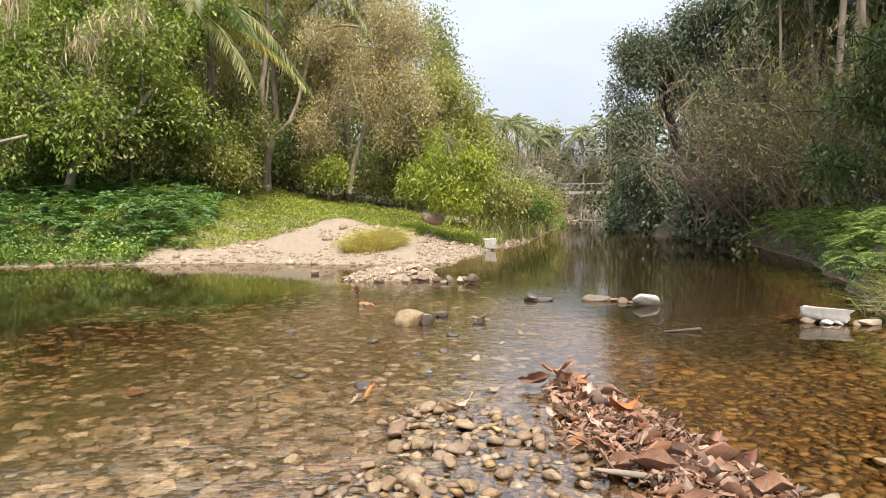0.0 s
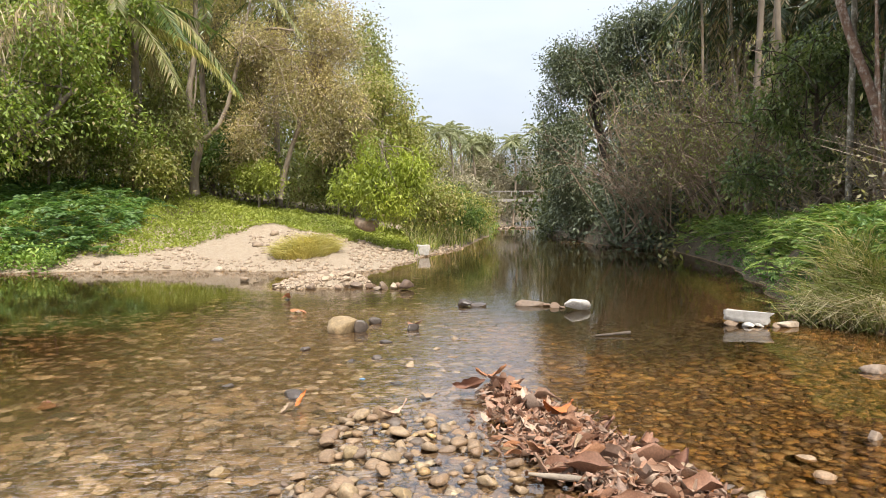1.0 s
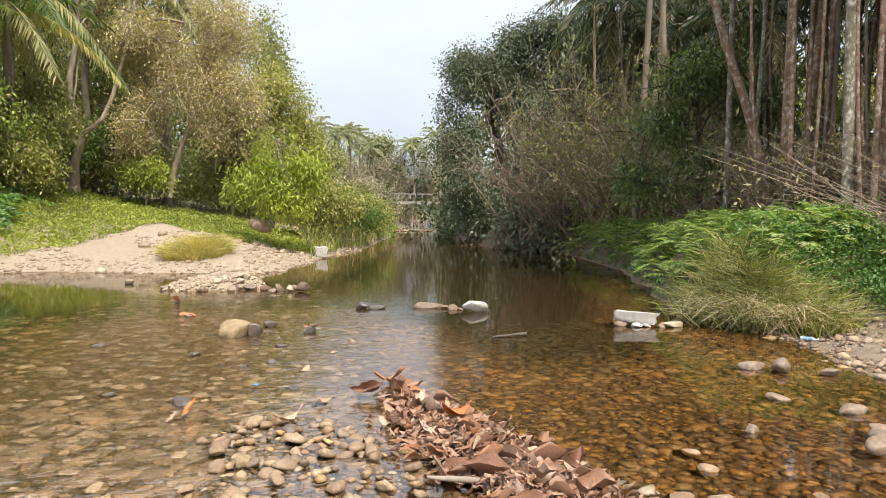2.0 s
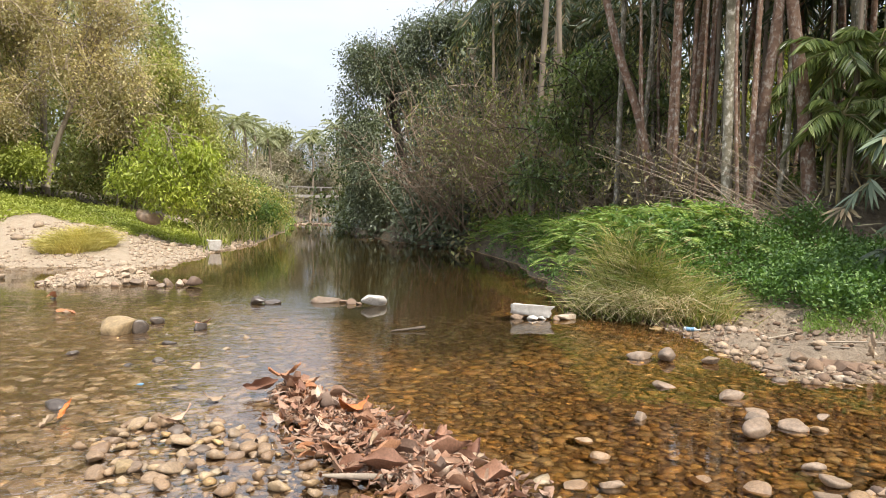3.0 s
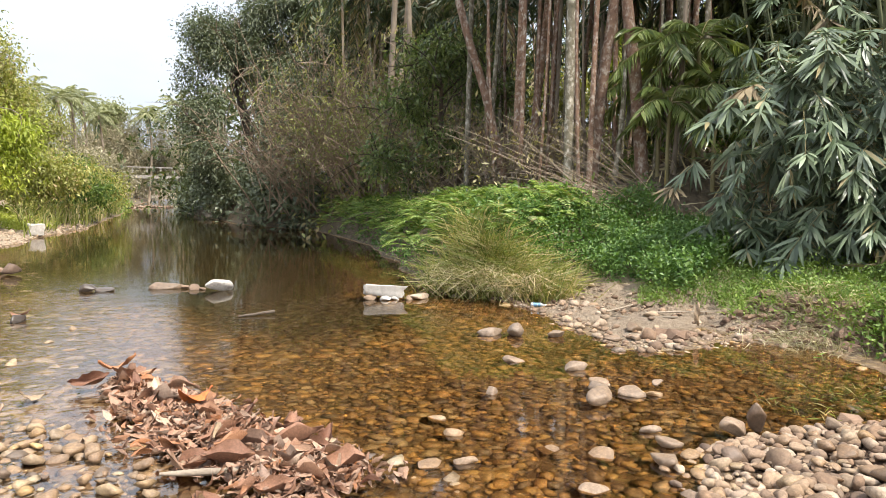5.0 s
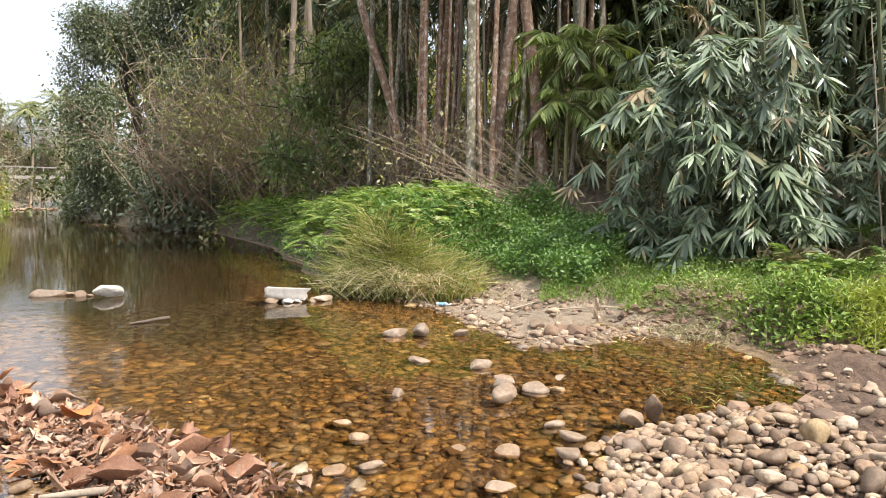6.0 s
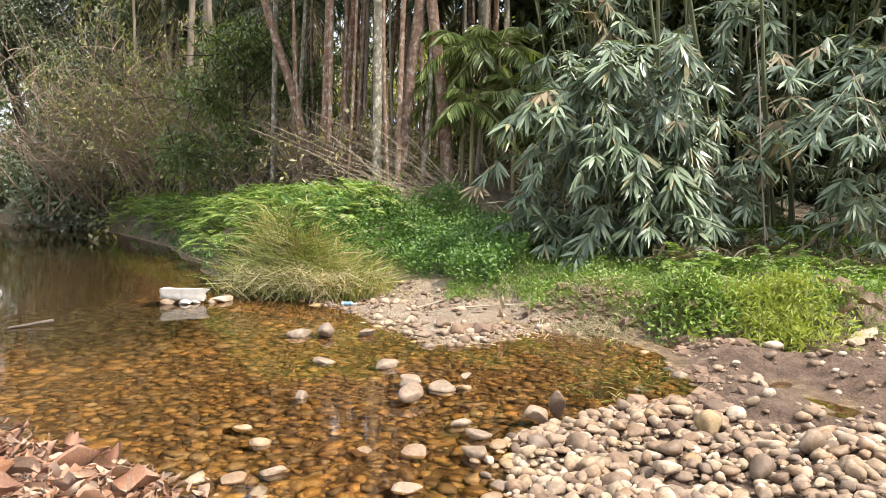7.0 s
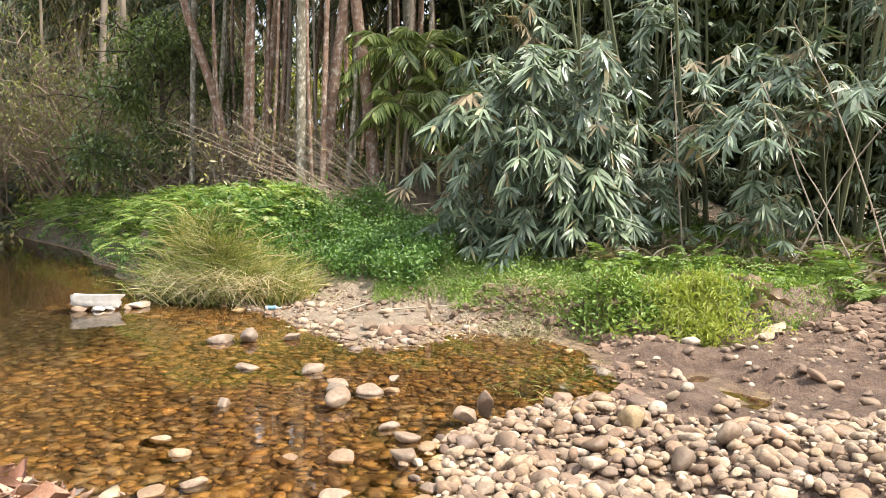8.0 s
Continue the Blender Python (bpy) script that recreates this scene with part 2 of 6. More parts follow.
def tri_mesh(name, chunks, smooth=False):
    """A mesh from chunks of (vertices n x 3, triangles m x 3)."""
    vs, fs, at = [], [], 0
    for v, f in chunks:
        vs.append(np.asarray(v, dtype=np.float32).reshape(-1, 3))
        fs.append(np.asarray(f, dtype=np.int32).reshape(-1, 3) + at)
        at += len(vs[-1])
    v, f = np.concatenate(vs), np.concatenate(fs)
    me = bpy.data.meshes.new(name)
    me.vertices.add(len(v))
    me.vertices.foreach_set("co", v.ravel())
    me.loops.add(f.size)
    me.loops.foreach_set("vertex_index", f.ravel())
    me.polygons.add(len(f))
    me.polygons.foreach_set("loop_start", np.arange(0, f.size, 3, dtype=np.int32))
    me.polygons.foreach_set("use_smooth", np.full(len(f), smooth))
    me.update(calc_edges=True)
    return me


def part(name, chunks, material, parent=None, label="", smooth=False):
    return link(name, tri_mesh(name, chunks, smooth), material, parent, label)


def thing(name, at, label, category, group="", kind=""):
    ob = new(name)
    ob.location = at
    ob.empty_display_size = 0.1
    return tagged(ob, label, category, group, kind)


def unit(a):
    return a / np.maximum(np.linalg.norm(a, axis=-1, keepdims=True), 1e-9)


def blades(P, D, length, width, fold=0.12, droop=0.0, face=None):
    """Leaves: each a folded kite of two triangles from P along D."""
    P, D = np.asarray(P, float), unit(np.asarray(D, float))
    n = len(P)
    length = np.broadcast_to(np.asarray(length, float), n)[:, None]
    width = np.broadcast_to(np.asarray(width, float), n)[:, None]
    ref = rng.normal(0, 0.45, (n, 3)) + (np.array([0, 0, 1.0]) if face is None else face)
    S = unit(np.cross(D, ref))
    N = np.cross(S, D)
    mid = P + D * length * 0.42
    tip = P + D * length - np.array([0, 0, 1.0]) * length * droop
    v = np.stack([P, mid + S * width / 2 + N * width * fold, tip, mid - S * width / 2 + N * width * fold], 1).reshape(-1, 3)
    k = np.arange(n)[:, None] * 4
    f = np.concatenate([k + [0, 1, 2], k + [0, 2, 3]], 1).reshape(-1, 3)
    return v, f


def lances(P, D, length, width, face, droop=0.15):
    """Long narrow leaves, widest before the middle: four triangles each."""
    P, D = np.asarray(P, float), unit(np.asarray(D, float))
    n = len(P)
    L = np.broadcast_to(np.asarray(length, float), n)[:, None]
    W = np.broadcast_to(np.asarray(width, float), n)[:, None]
    S = unit(np.cross(D, face + rng.normal(0, 0.3, (n, 3))))
    N = np.cross(S, D)
    dn = np.array([0, 0, 1.0]) * L * droop
    a, b, tip = P + D * L * 0.28 - dn * 0.08, P + D * L * 0.62 - dn * 0.4, P + D * L - dn
    v = np.stack([P, a + S * W / 2 + N * W * 0.1, a - S * W / 2 + N * W * 0.1, b + S * W * 0.44 + N * W * 0.08, b - S * W * 0.44 + N * W * 0.08, tip], 1).reshape(-1, 3)
    k = np.arange(n)[:, None] * 6
    return v, np.concatenate([k + [0, 1, 2], k + [1, 3, 2], k + [2, 3, 4], k + [3, 5, 4]], 1).reshape(-1, 3)


def tube(points, radii, sides=6, caps=True):
    """A tapered tube along a line of points."""
    p = np.asarray(points, float)
    n = len(p)
    r = np.broadcast_to(np.asarray(radii, float), n)
    tan = unit(np.gradient(p, axis=0))
    ref = np.array([0.31, 0.95, 0.05]) if abs(tan[0][1]) < 0.8 else np.array([0.95, 0.2, 0.3])
    a = unit(np.cross(tan, ref))
    b = np.cross(tan, a)
    w = np.linspace(0, 2 * np.pi, sides, endpoint=False)
    v = (p[:, None] + r[:, None, None] * (np.cos(w)[None, :, None] * a[:, None] + np.sin(w)[None, :, None] * b[:, None])).reshape(-1, 3)
    i = np.arange(n - 1)[:, None] * sides + np.arange(sides)[None]
    j = np.arange(n - 1)[:, None] * sides + (np.arange(sides)[None] + 1) % sides
    f = np.concatenate([np.stack([i, j, j + sides], -1).reshape(-1, 3), np.stack([i, j + sides, i + sides], -1).reshape(-1, 3)])
    if caps:
        v = np.concatenate([v, p[-1:]])
        top = (n - 1) * sides
        f = np.concatenate([f, [[top + q, top + (q + 1) % sides, n * sides] for q in range(sides)]])
    return v, f


def bend(start, way, length, n=6, sag=0.0, wobble=0.05):
    """A line of points from start along way, sagging towards its end."""
    t = np.linspace(0, 1, n)[:, None]
    w = unit(np.asarray(way, float))
    p = np.asarray(start, float) + w * length * t
    p[:, 2] -= sag * length * t[:, 0] ** 2
    jit = np.cumsum(rng.normal(0, wobble * length / n, (n, 3)), 0)
    return p + jit * t


def many_tubes(starts, ways, lengths, radii, n=5, sag=0.0, wobble=0.05, sides=3):
    return [tube(bend(s, w, l, n, sag, wobble), np.linspace(r, r * 0.3, n), sides, False) for s, w, l, r in zip(starts, ways, lengths, radii)]


def sphere_dirs(n):
    return unit(rng.normal(0, 1, (n, 3)))


def clumps(blobs, n, per, spread, length, width, down=0.3, shell=0.55, fold=0.12, lump=0.35):
    """Leaf clumps through blobs of (centre, radii): per leaves round each of n clump centres, mostly near the outside."""
    vol = np.array([np.prod(b[1]) for b in blobs]) ** 0.67
    pick = rng.choice(len(blobs), n, p=vol / vol.sum())
    C = np.array([b[0] for b in blobs], float)[pick]
    R = np.array([b[1] for b in blobs], float)[pick]
    d = sphere_dirs(n)
    rad = shell + (1 - shell) * rng.random(n) ** 0.6
    rad *= 1 - lump * 0.5 + lump * np.array([noise.noise(Vector(c + u * r) * 0.9) for c, u, r in zip(C, d, R)]) * 1.4
    at = C + d * R * rad[:, None]
    base = np.repeat(at, per, 0) + rng.normal(0, spread, (n * per, 3))
    way = np.repeat(d, per, 0) * 0.7 + rng.normal(0, 0.65, (n * per, 3)) + np.array([0, 0, -down])
    size = rng.uniform(0.65, 1.25, n * per)
    return at, blades(base, way, length * size, width * size, fold, 0.1)


def pinnate(base, way, length, sag, pairs, leaflet, width, lean=0.55, hang=0.25, side_up=0.1, tip_small=0.55):
    """A frond: a bent midrib and two rows of leaflets. Returns leaf chunk and rib chunk."""
    w = unit(np.asarray(way, float))
    t = np.linspace(0.12, 1, pairs)
    rib = np.asarray(base, float) + w * length * t[:, None]
    rib[:, 2] -= sag * length * t ** 2
    tan = unit(np.gradient(rib, axis=0))
    side = unit(np.cross(tan, [0, 0, 1.0]) + 1e-6)
    up = np.cross(side, tan)
    L = leaflet * (tip_small + (1 - tip_small) * np.sin(np.pi * np.clip(t * 0.9 + 0.1, 0, 1))) * rng.uniform(0.85, 1.1, pairs)
    P = np.concatenate([rib, rib])
    D = np.concatenate([side, -side]) * (1 - lean * 0.5) + np.concatenate([tan, tan]) * lean + np.concatenate([up, up]) * side_up
    D = unit(D) + rng.normal(0, 0.05, D.shape)
    D[:, 2] -= hang
    leaf = blades(P, D, np.concatenate([L, L]), width, 0.15, 0.15, np.concatenate([up, up]))
    stem = np.concatenate([np.asarray(base, float)[None], rib])
    return leaf, tube(stem, np.linspace(0.03, 0.006, len(stem)) * max(0.3, min(1.0, length / 3)), 3, False)


# ---- the lie of the land ----
LEFT_SHORE = [(-60, 15), (-20, 18.6), (-11, 19.9), (-5.6, 20.0), (-2.6, 18.9), (-0.1, 18.3), (0.8, 21.0), (1.7, 24.5), (3.6, 29.5), (7, 44), (11.3, 66), (22, 110), (60, 240)]
RIGHT_SHORE = [(80, 240), (29, 110), (15.2, 66), (11.4, 48), (9.5, 31), (10.6, 25), (9.1, 18), (7.1, 12.7), (5.5, 9.2), (5.9, 8.0), (5.8, 7.0), (5.25, 5.6), (5.1, 4.9), (5.5, 4.6), (6.3, 4.6),
               (6.6, 4.0), (6.3, 3.2), (5.3, 2.4), (4.7, 2.7), (3.65, 2.75), (2.8, 2.3), (1.6, 1.7), (0, 1.9), (-4, 2.0), (-14, 1.0), (-60, 0)]


def inside_distance(x, y, line, closing):
    """Signed distance to a shore: positive on the land that the line and the closing corners fence in."""
    poly = np.array(list(line) + list(closing), float)
    best = np.full(x.shape, 1e9)
    ins = np.zeros(x.shape, bool)
    for k in range(len(poly)):
        (ax, ay), (bx, by) = poly[k], poly[(k + 1) % len(poly)]
        if k < len(line) - 1:
            u = np.clip(((x - ax) * (bx - ax) + (y - ay) * (by - ay)) / ((bx - ax) ** 2 + (by - ay) ** 2), 0, 1)
            best = np.minimum(best, np.hypot(x - ax - u * (bx - ax), y - ay - u * (by - ay)))
        cross = (ay > y) != (by > y)
        with np.errstate(divide="ignore", invalid="ignore"):
            ins ^= cross & (x < (bx - ax) * (y - ay) / (by - ay if by != ay else 1e-9) + ax)
    return np.where(ins, best, -best)


def step(a, b, x):
    t = np.clip((x - a) / (b - a), 0, 1)
    return t * t * (3 - 2 * t)


def waves(x, y, f, seed):
    """Cheap smooth unevenness from -1 to 1."""
    r = np.random.default_rng(seed)
    s = 0
    for k in range(6):
        a, ph, g = r.uniform(0, 6.28), r.uniform(0, 6.28), f * r.uniform(0.6, 1.9)
        s = s + np.sin((x * np.cos(a) + y * np.sin(a)) * g + ph + 0.8 * np.sin((y * np.cos(a) - x * np.sin(a)) * g * 0.7 + ph * 2))
    return s / 4.0


def height(x, y):
    """Height of the ground, banks and river bed."""
    x, y = np.asarray(x, float), np.asarray(y, float)
    wig = 0.12 * waves(x, y, 2.2, 3) * step(60, 10, y)
    sl = inside_distance(x, y, LEFT_SHORE, [(60, 900), (-900, 900), (-900, 15)]) + wig
    sr = inside_distance(x, y, RIGHT_SHORE, [(-60, -900), (900, -900), (900, 240)]) + wig
    # left bank: beach, slope, wood floor
    zl = 0.23 * np.minimum(sl, 5.5) + 0.17 * np.clip(sl - 5.5, 0, 5) + 0.04 * np.clip(sl - 10.5, 0, 40)
    zl += 0.85 * step(0.2, 3.0, sl) * step(-6, -10, x) + (0.06 * waves(x, y, 1.7, 5) + 0.035 * waves(x, y, 4.3, 6) + 0.02 * waves(x, y, 9.0, 7)) * step(0, 1.2, sl)
    # right bank: steep overgrown bank, cove of gravel, grassy bench, muddy track
    steep = step(8.0, 9.4, y)
    bench = step(0.15, 0.45, sr) * step(-0.1, 0.4, x - np.interp(y, [0.8, 1.4, 2.1, 2.8, 4.5, 6.0, 7.0], [11.0, 9.2, 7.5, 6.95, 6.9, 6.5, 5.8]) + 0.12 * waves(x, y, 4.0, 47))
    bench *= 1 - step(2.3, 0.9, sr) * step(4.6, 5.4, y) * step(8.6, 7.8, y)
    zr = 0.07 * np.clip(sr, 0, 7) + 0.02 * np.clip(sr - 7, 0, 40) + 0.32 * bench + 0.05 * np.clip(sr - 1.5, 0, 6) * step(2, 4, y)
    zr += steep * (0.5 * step(0, 0.7, sr) + 0.07 * np.clip(sr, 0, 6)) + 0.5 * step(3.5, 7, sr) * step(3, 6, y)
    zr += 0.14 * steep * step(0.4, 1.2, sr) * step(3.4, 2.0, sr) * step(17, 13, y)
    zr += 0.10 * np.exp(-((x - 5.45) ** 2 + (y - 2.15) ** 2) / 0.12) + 0.05 * np.exp(-((x - 6.5) ** 2 + (y - 2.55) ** 2) / 0.1)
    zr += (0.07 * waves(x, y, 5.0, 41) + 0.045 * waves(x, y, 14.0, 42)) * step(0.1, 0.5, sr) * step(14, 11, y)
    zr += 0.25 * step(6.5, 10, x) * step(2.2, 0.6, y) + 0.03 * waves(x, y, 3.1, 8) * step(0, 0.6, sr)
    # bed
    out = np.minimum(-sl, -sr)
    deep = 0.10 + 0.10 * step(0.2, 2.5, out) + 0.28 * step(5.5, 8.5, y) * step(1.4, 3.0, x) * step(0.2, 1.6, out) + 0.4 * step(9.0, 14, y) * step(0.2, 3, out) + 0.3 * step(-1.5, -6, x) * step(0, 3, out)
    deep -= 0.10 * step(2.4, 0.9, np.abs(x - 0.2 + 0.08 * (y - 5))) * step(15, 12, y) * step(3.2, 4.2, y)
    bed = -np.minimum(deep, 0.3 * np.maximum(out, 0) + 0.03) + 0.015 * waves(x, y, 4.0, 12)
    # gravel mound in mid-stream and the ridge under the drift of leaves
    bed += (0.86 + 0.16 * waves(x, y, 3.0, 77)) * np.exp(-(((x + 1.15) / 1.3) ** 2 + ((y - 15.1) / 0.8) ** 2) ** 1.5) + 0.26 * np.exp(-(((x - 0.1) / 0.8) ** 2 + ((y - 14.3 + 0.5 * x) / 0.35) ** 2))
    along = np.clip((x * 0.0 + y - 3.0) / 3.0, 0, 1)
    ridge = np.abs(x - (2.0 - 1.05 * along))
    bed += 0.10 * np.exp(-(ridge / 0.35) ** 2) * step(2.6, 3.2, y) * step(6.3, 5.7, y)
    z = np.where(sl > 0, zl, np.where(sr > 0, zr, bed))
    z = np.where((sr > 0) & (sl <= 0), zr, z)
    return z


def ground_z(x, y):
    return float(height(np.array([x]), np.array([y]))[0])


def axis_steps(lo, hi, fine_lo, fine_hi, fine, growth=1.22):
    a = list(np.arange(fine_lo, fine_hi, fine))
    d = fine
    while a[-1] < hi:
        d *= growth
        a.append(a[-1] + d)
    d = fine
    while a[0] > lo:
        d *= growth
        a.insert(0, a[0] - d)
    return np.array(a)


def soil_mat():
    """Ground: sand and gravel by the water, brown mud on the track, leaf-strewn earth under the trees, stained bed
    under water, coloured darker with depth for light the water absorbs.
    """
    k = Mat("soil")
    geo = k.n("NewGeometry")
    xyz = k.n("SeparateXYZ")
    k.l(geo.outputs["Position"], xyz.inputs[0])
    px, py, pz = xyz.outputs
    fine, mid, big = k.noise(60.0, 6.0, 0.75), k.noise(7.0, 5.0, 0.65), k.noise(0.8, 3.0)
    sand = k.mix(k.ramp(mid, (0.35, (0, 0, 0)), (0.7, (0.7, 0.7, 0.7))), k.ramp(fine, (0.25, (0.34, 0.255, 0.17)), (0.75, (0.62, 0.50, 0.365))), (0.38, 0.28, 0.185))
    mud = k.ramp(k.math("ADD", k.math("MULTIPLY", mid, 0.6), k.math("MULTIPLY", fine, 0.4)), (0.36, (0.08, 0.047, 0.028)), (0.5, (0.17, 0.102, 0.064)), (0.66, (0.31, 0.205, 0.135)))
    crust = k.ramp(k.math("ADD", k.math("MULTIPLY", mid, 0.5), k.math("MULTIPLY", fine, 0.5)), (0.36, (0.17, 0.11, 0.07)), (0.66, (0.40, 0.29, 0.205)))
    mud = k.mix(k.math("MULTIPLY", k.math("SUBTRACT", k.math("ADD", pz, k.math("MULTIPLY", big, 0.25)), 0.30), 4.0, True), mud, crust)
    cove = k.ramp(k.math("ADD", k.math("MULTIPLY", mid, 0.5), k.math("MULTIPLY", fine, 0.5)), (0.35, (0.20, 0.14, 0.09)), (0.65, (0.48, 0.375, 0.265)))
    litter = k.ramp(mid, (0.3, (0.06, 0.045, 0.03)), (0.7, (0.2, 0.15, 0.09)))
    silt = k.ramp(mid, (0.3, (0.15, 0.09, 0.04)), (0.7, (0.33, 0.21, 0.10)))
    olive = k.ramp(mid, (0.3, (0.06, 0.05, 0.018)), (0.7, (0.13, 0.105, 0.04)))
    right = k.math("MULTIPLY", k.math("SUBTRACT", px, 1.6), 0.8, True)
    track = k.math("MULTIPLY", k.math("SUBTRACT", k.math("ADD", 3.6, k.math("MULTIPLY", big, 1.6)), py), 0.9, True)
    shore = k.mix(right, sand, k.mix(track, cove, mud))
    upstream = k.math("MULTIPLY", right, k.math("MULTIPLY", k.math("SUBTRACT", py, 8.5), 0.8, True))
    high = k.math("MULTIPLY", k.math("SUBTRACT", k.math("ADD", pz, k.math("MULTIPLY", big, 0.6)), 1.35), 2.5, True)
    land = k.mix(k.math("MAXIMUM", high, upstream), shore, litter)
    # depth mask: the olive tone stands in for light absorbed by deeper water
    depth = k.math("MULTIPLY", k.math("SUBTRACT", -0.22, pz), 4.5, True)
    cell = k.n("TexVoronoi", Scale=15.0, Randomness=1.0)
    k.l(k.n("TexCoord").outputs["Object"], cell.inputs["Vector"])
    hue = k.n("SeparateColor")
    k.l(cell.outputs["Color"], hue.inputs[0])
    pebbly = k.ramp(hue.outputs[0], (0.0, (0.09, 0.06, 0.035)), (0.3, (0.27, 0.17, 0.075)), (0.55, (0.16, 0.11, 0.065)), (0.8, (0.40, 0.27, 0.11)), (1.0, (0.30, 0.24, 0.16)))
    pebbly = k.mix(k.ramp(cell.outputs["Distance"], (0.3, (0, 0, 0)), (0.65, (0.6, 0.6, 0.6))), pebbly, (0.10, 0.065, 0.035))
    pale = k.mix(1.0, pebbly, (0.95, 0.98, 1.1), "MULTIPLY")
    leftward = k.math("MULTIPLY", k.math("SUBTRACT", 1.3, px), 0.6, True)
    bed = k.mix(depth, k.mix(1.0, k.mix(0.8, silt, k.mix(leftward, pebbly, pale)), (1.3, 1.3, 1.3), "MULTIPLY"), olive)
    wet = k.math("MULTIPLY", k.math("SUBTRACT", 0.035, k.math("ADD", pz, k.math("MULTIPLY", mid, 0.02))), 40.0, True)
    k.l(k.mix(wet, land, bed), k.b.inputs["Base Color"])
    k.b.inputs["Roughness"].default_value = 0.9
    k.l(k.bump(k.math("ADD", fine, k.math("MULTIPLY", mid, 2.5)), 1.0, 0.06), k.b.inputs["Normal"])
    return k.m


gx = axis_steps(-900, 900, -6.0, 10.0, 0.1)
gy = axis_steps(-900, 900, 0.4, 24.0, 0.1)
GX, GY = np.meshgrid(gx, gy)
GZ = height(GX, GY)
nx, ny = len(gx), len(gy)
q = (np.arange(ny - 1)[:, None] * nx + np.arange(nx - 1)[None]).ravel()
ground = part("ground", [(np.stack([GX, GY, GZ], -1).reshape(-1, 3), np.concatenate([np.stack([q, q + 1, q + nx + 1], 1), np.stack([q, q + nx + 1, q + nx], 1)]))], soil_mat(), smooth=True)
tagged(ground, "sandy river banks, muddy track and stony river bed", "ground", kind="structure")


def water_mat():
    """Clear brownish water: a reflecting, rippled surface over a see-through tint."""
    k = Mat("water")
    geo = k.n("NewGeometry")
    xyz = k.n("SeparateXYZ")
    k.l(geo.outputs["Position"], xyz.inputs[0])
    small = k.noise(5.5, 3.0, 0.6, squash=(0.8, 1.5, 1.0))
    long = k.noise(1.5, 2.0, 0.5, squash=(0.7, 1.4, 1.0))
    tiny = k.noise(17.0, 2.0, 0.5, squash=(0.7, 1.2, 1.0))
    # the riffle runs from the mound towards the near left; the rest lies still
    off = k.math("ADD", xyz.outputs[0], k.math("MULTIPLY", k.math("SUBTRACT", xyz.outputs[1], 6.0), -0.10))
    riffle = k.math("MULTIPLY", k.math("SUBTRACT", 3.0, k.math("ABSOLUTE", k.math("ADD", off, 0.9))), 0.5, True)
    near = k.math("MULTIPLY", k.math("SUBTRACT", 15.0, xyz.outputs[1]), 0.2, True)
    run = k.math("MULTIPLY", riffle, near)
    amp = k.math("ADD", k.math("MULTIPLY", run, 0.15), 0.009)
    h = k.math("MULTIPLY", k.math("ADD", k.math("ADD", small, k.math("MULTIPLY", tiny, 0.5)), k.math("MULTIPLY", long, 1.2)), amp)
    nrm = k.bump(h, 1.0, 0.06)
    k.t.nodes.remove(k.b)
    # the shallow riffle is paler than the deep pools
    tint = k.n("BsdfRefraction", Roughness=0.0, IOR=1.33)
    k.l(k.mix(riffle, (0.57, 0.445, 0.28), (0.76, 0.68, 0.57)), tint.inputs["Color"])
    k.l(nrm, tint.inputs["Normal"])
    gloss = k.n("BsdfGlossy")
    k.l(k.math("ADD", 0.004, k.math("MULTIPLY", run, 0.05)), gloss.inputs["Roughness"])
    k.l(nrm, gloss.inputs["Normal"])
    fr = k.n("Fresnel")
    k.l(k.math("ADD", 1.56, k.math("MULTIPLY", run, 0.55)), fr.inputs["IOR"])
    k.l(nrm, fr.inputs["Normal"])
    mx = k.n("MixShader")
    k.l(fr.outputs[0], mx.inputs[0])
    k.l(tint.outputs[0], mx.inputs[1])
    k.l(gloss.outputs[0], mx.inputs[2])
    k.l(mx.outputs[0], k.out.inputs["Surface"])
    return k.m


wx, wy = np.meshgrid(np.linspace(-60, 90, 31), np.linspace(0.2, 240, 49))
q = (np.arange(48)[:, None] * 31 + np.arange(30)[None]).ravel()
water = part("water", [(np.stack([wx, wy, np.zeros_like(wx)], -1).reshape(-1, 3), np.concatenate([np.stack([q, q + 1, q + 32], 1), np.stack([q, q + 32, q + 31], 1)]))], water_mat(), smooth=True)
tagged(water, "clear shallow brown river water with small ripples", "water", kind="structure")
water.visible_shadow = False

# ---- builders of plants ----


def scatter(n, x0, x1, y0, y1, keep):
    """Up to n random places of a rectangle for which keep(x, y, z) holds, as an array of x, y, z."""
    x, y = rng.uniform(x0, x1, n), rng.uniform(y0, y1, n)
    z = height(x, y)
    ok = keep(x, y, z)
    return np.stack([x[ok], y[ok], z[ok]], 1)


def limb_line(points, n=14):
    """A smooth line through a few points."""
    p = np.array(points, float)
    s = np.linspace(0, len(p) - 1, n)
    out = []
    for u in s:
        i = min(int(u), len(p) - 2)
        f = u - i
        p0, p1, p2, p3 = p[max(i - 1, 0)], p[i], p[i + 1], p[min(i + 2, len(p) - 1)]
        out.append(0.5 * (2 * p1 + (p2 - p0) * f + (2 * p0 - 5 * p1 + 4 * p2 - p3) * f * f + (3 * p1 - p0 - 3 * p2 + p3) * f ** 3))
    return np.array(out)


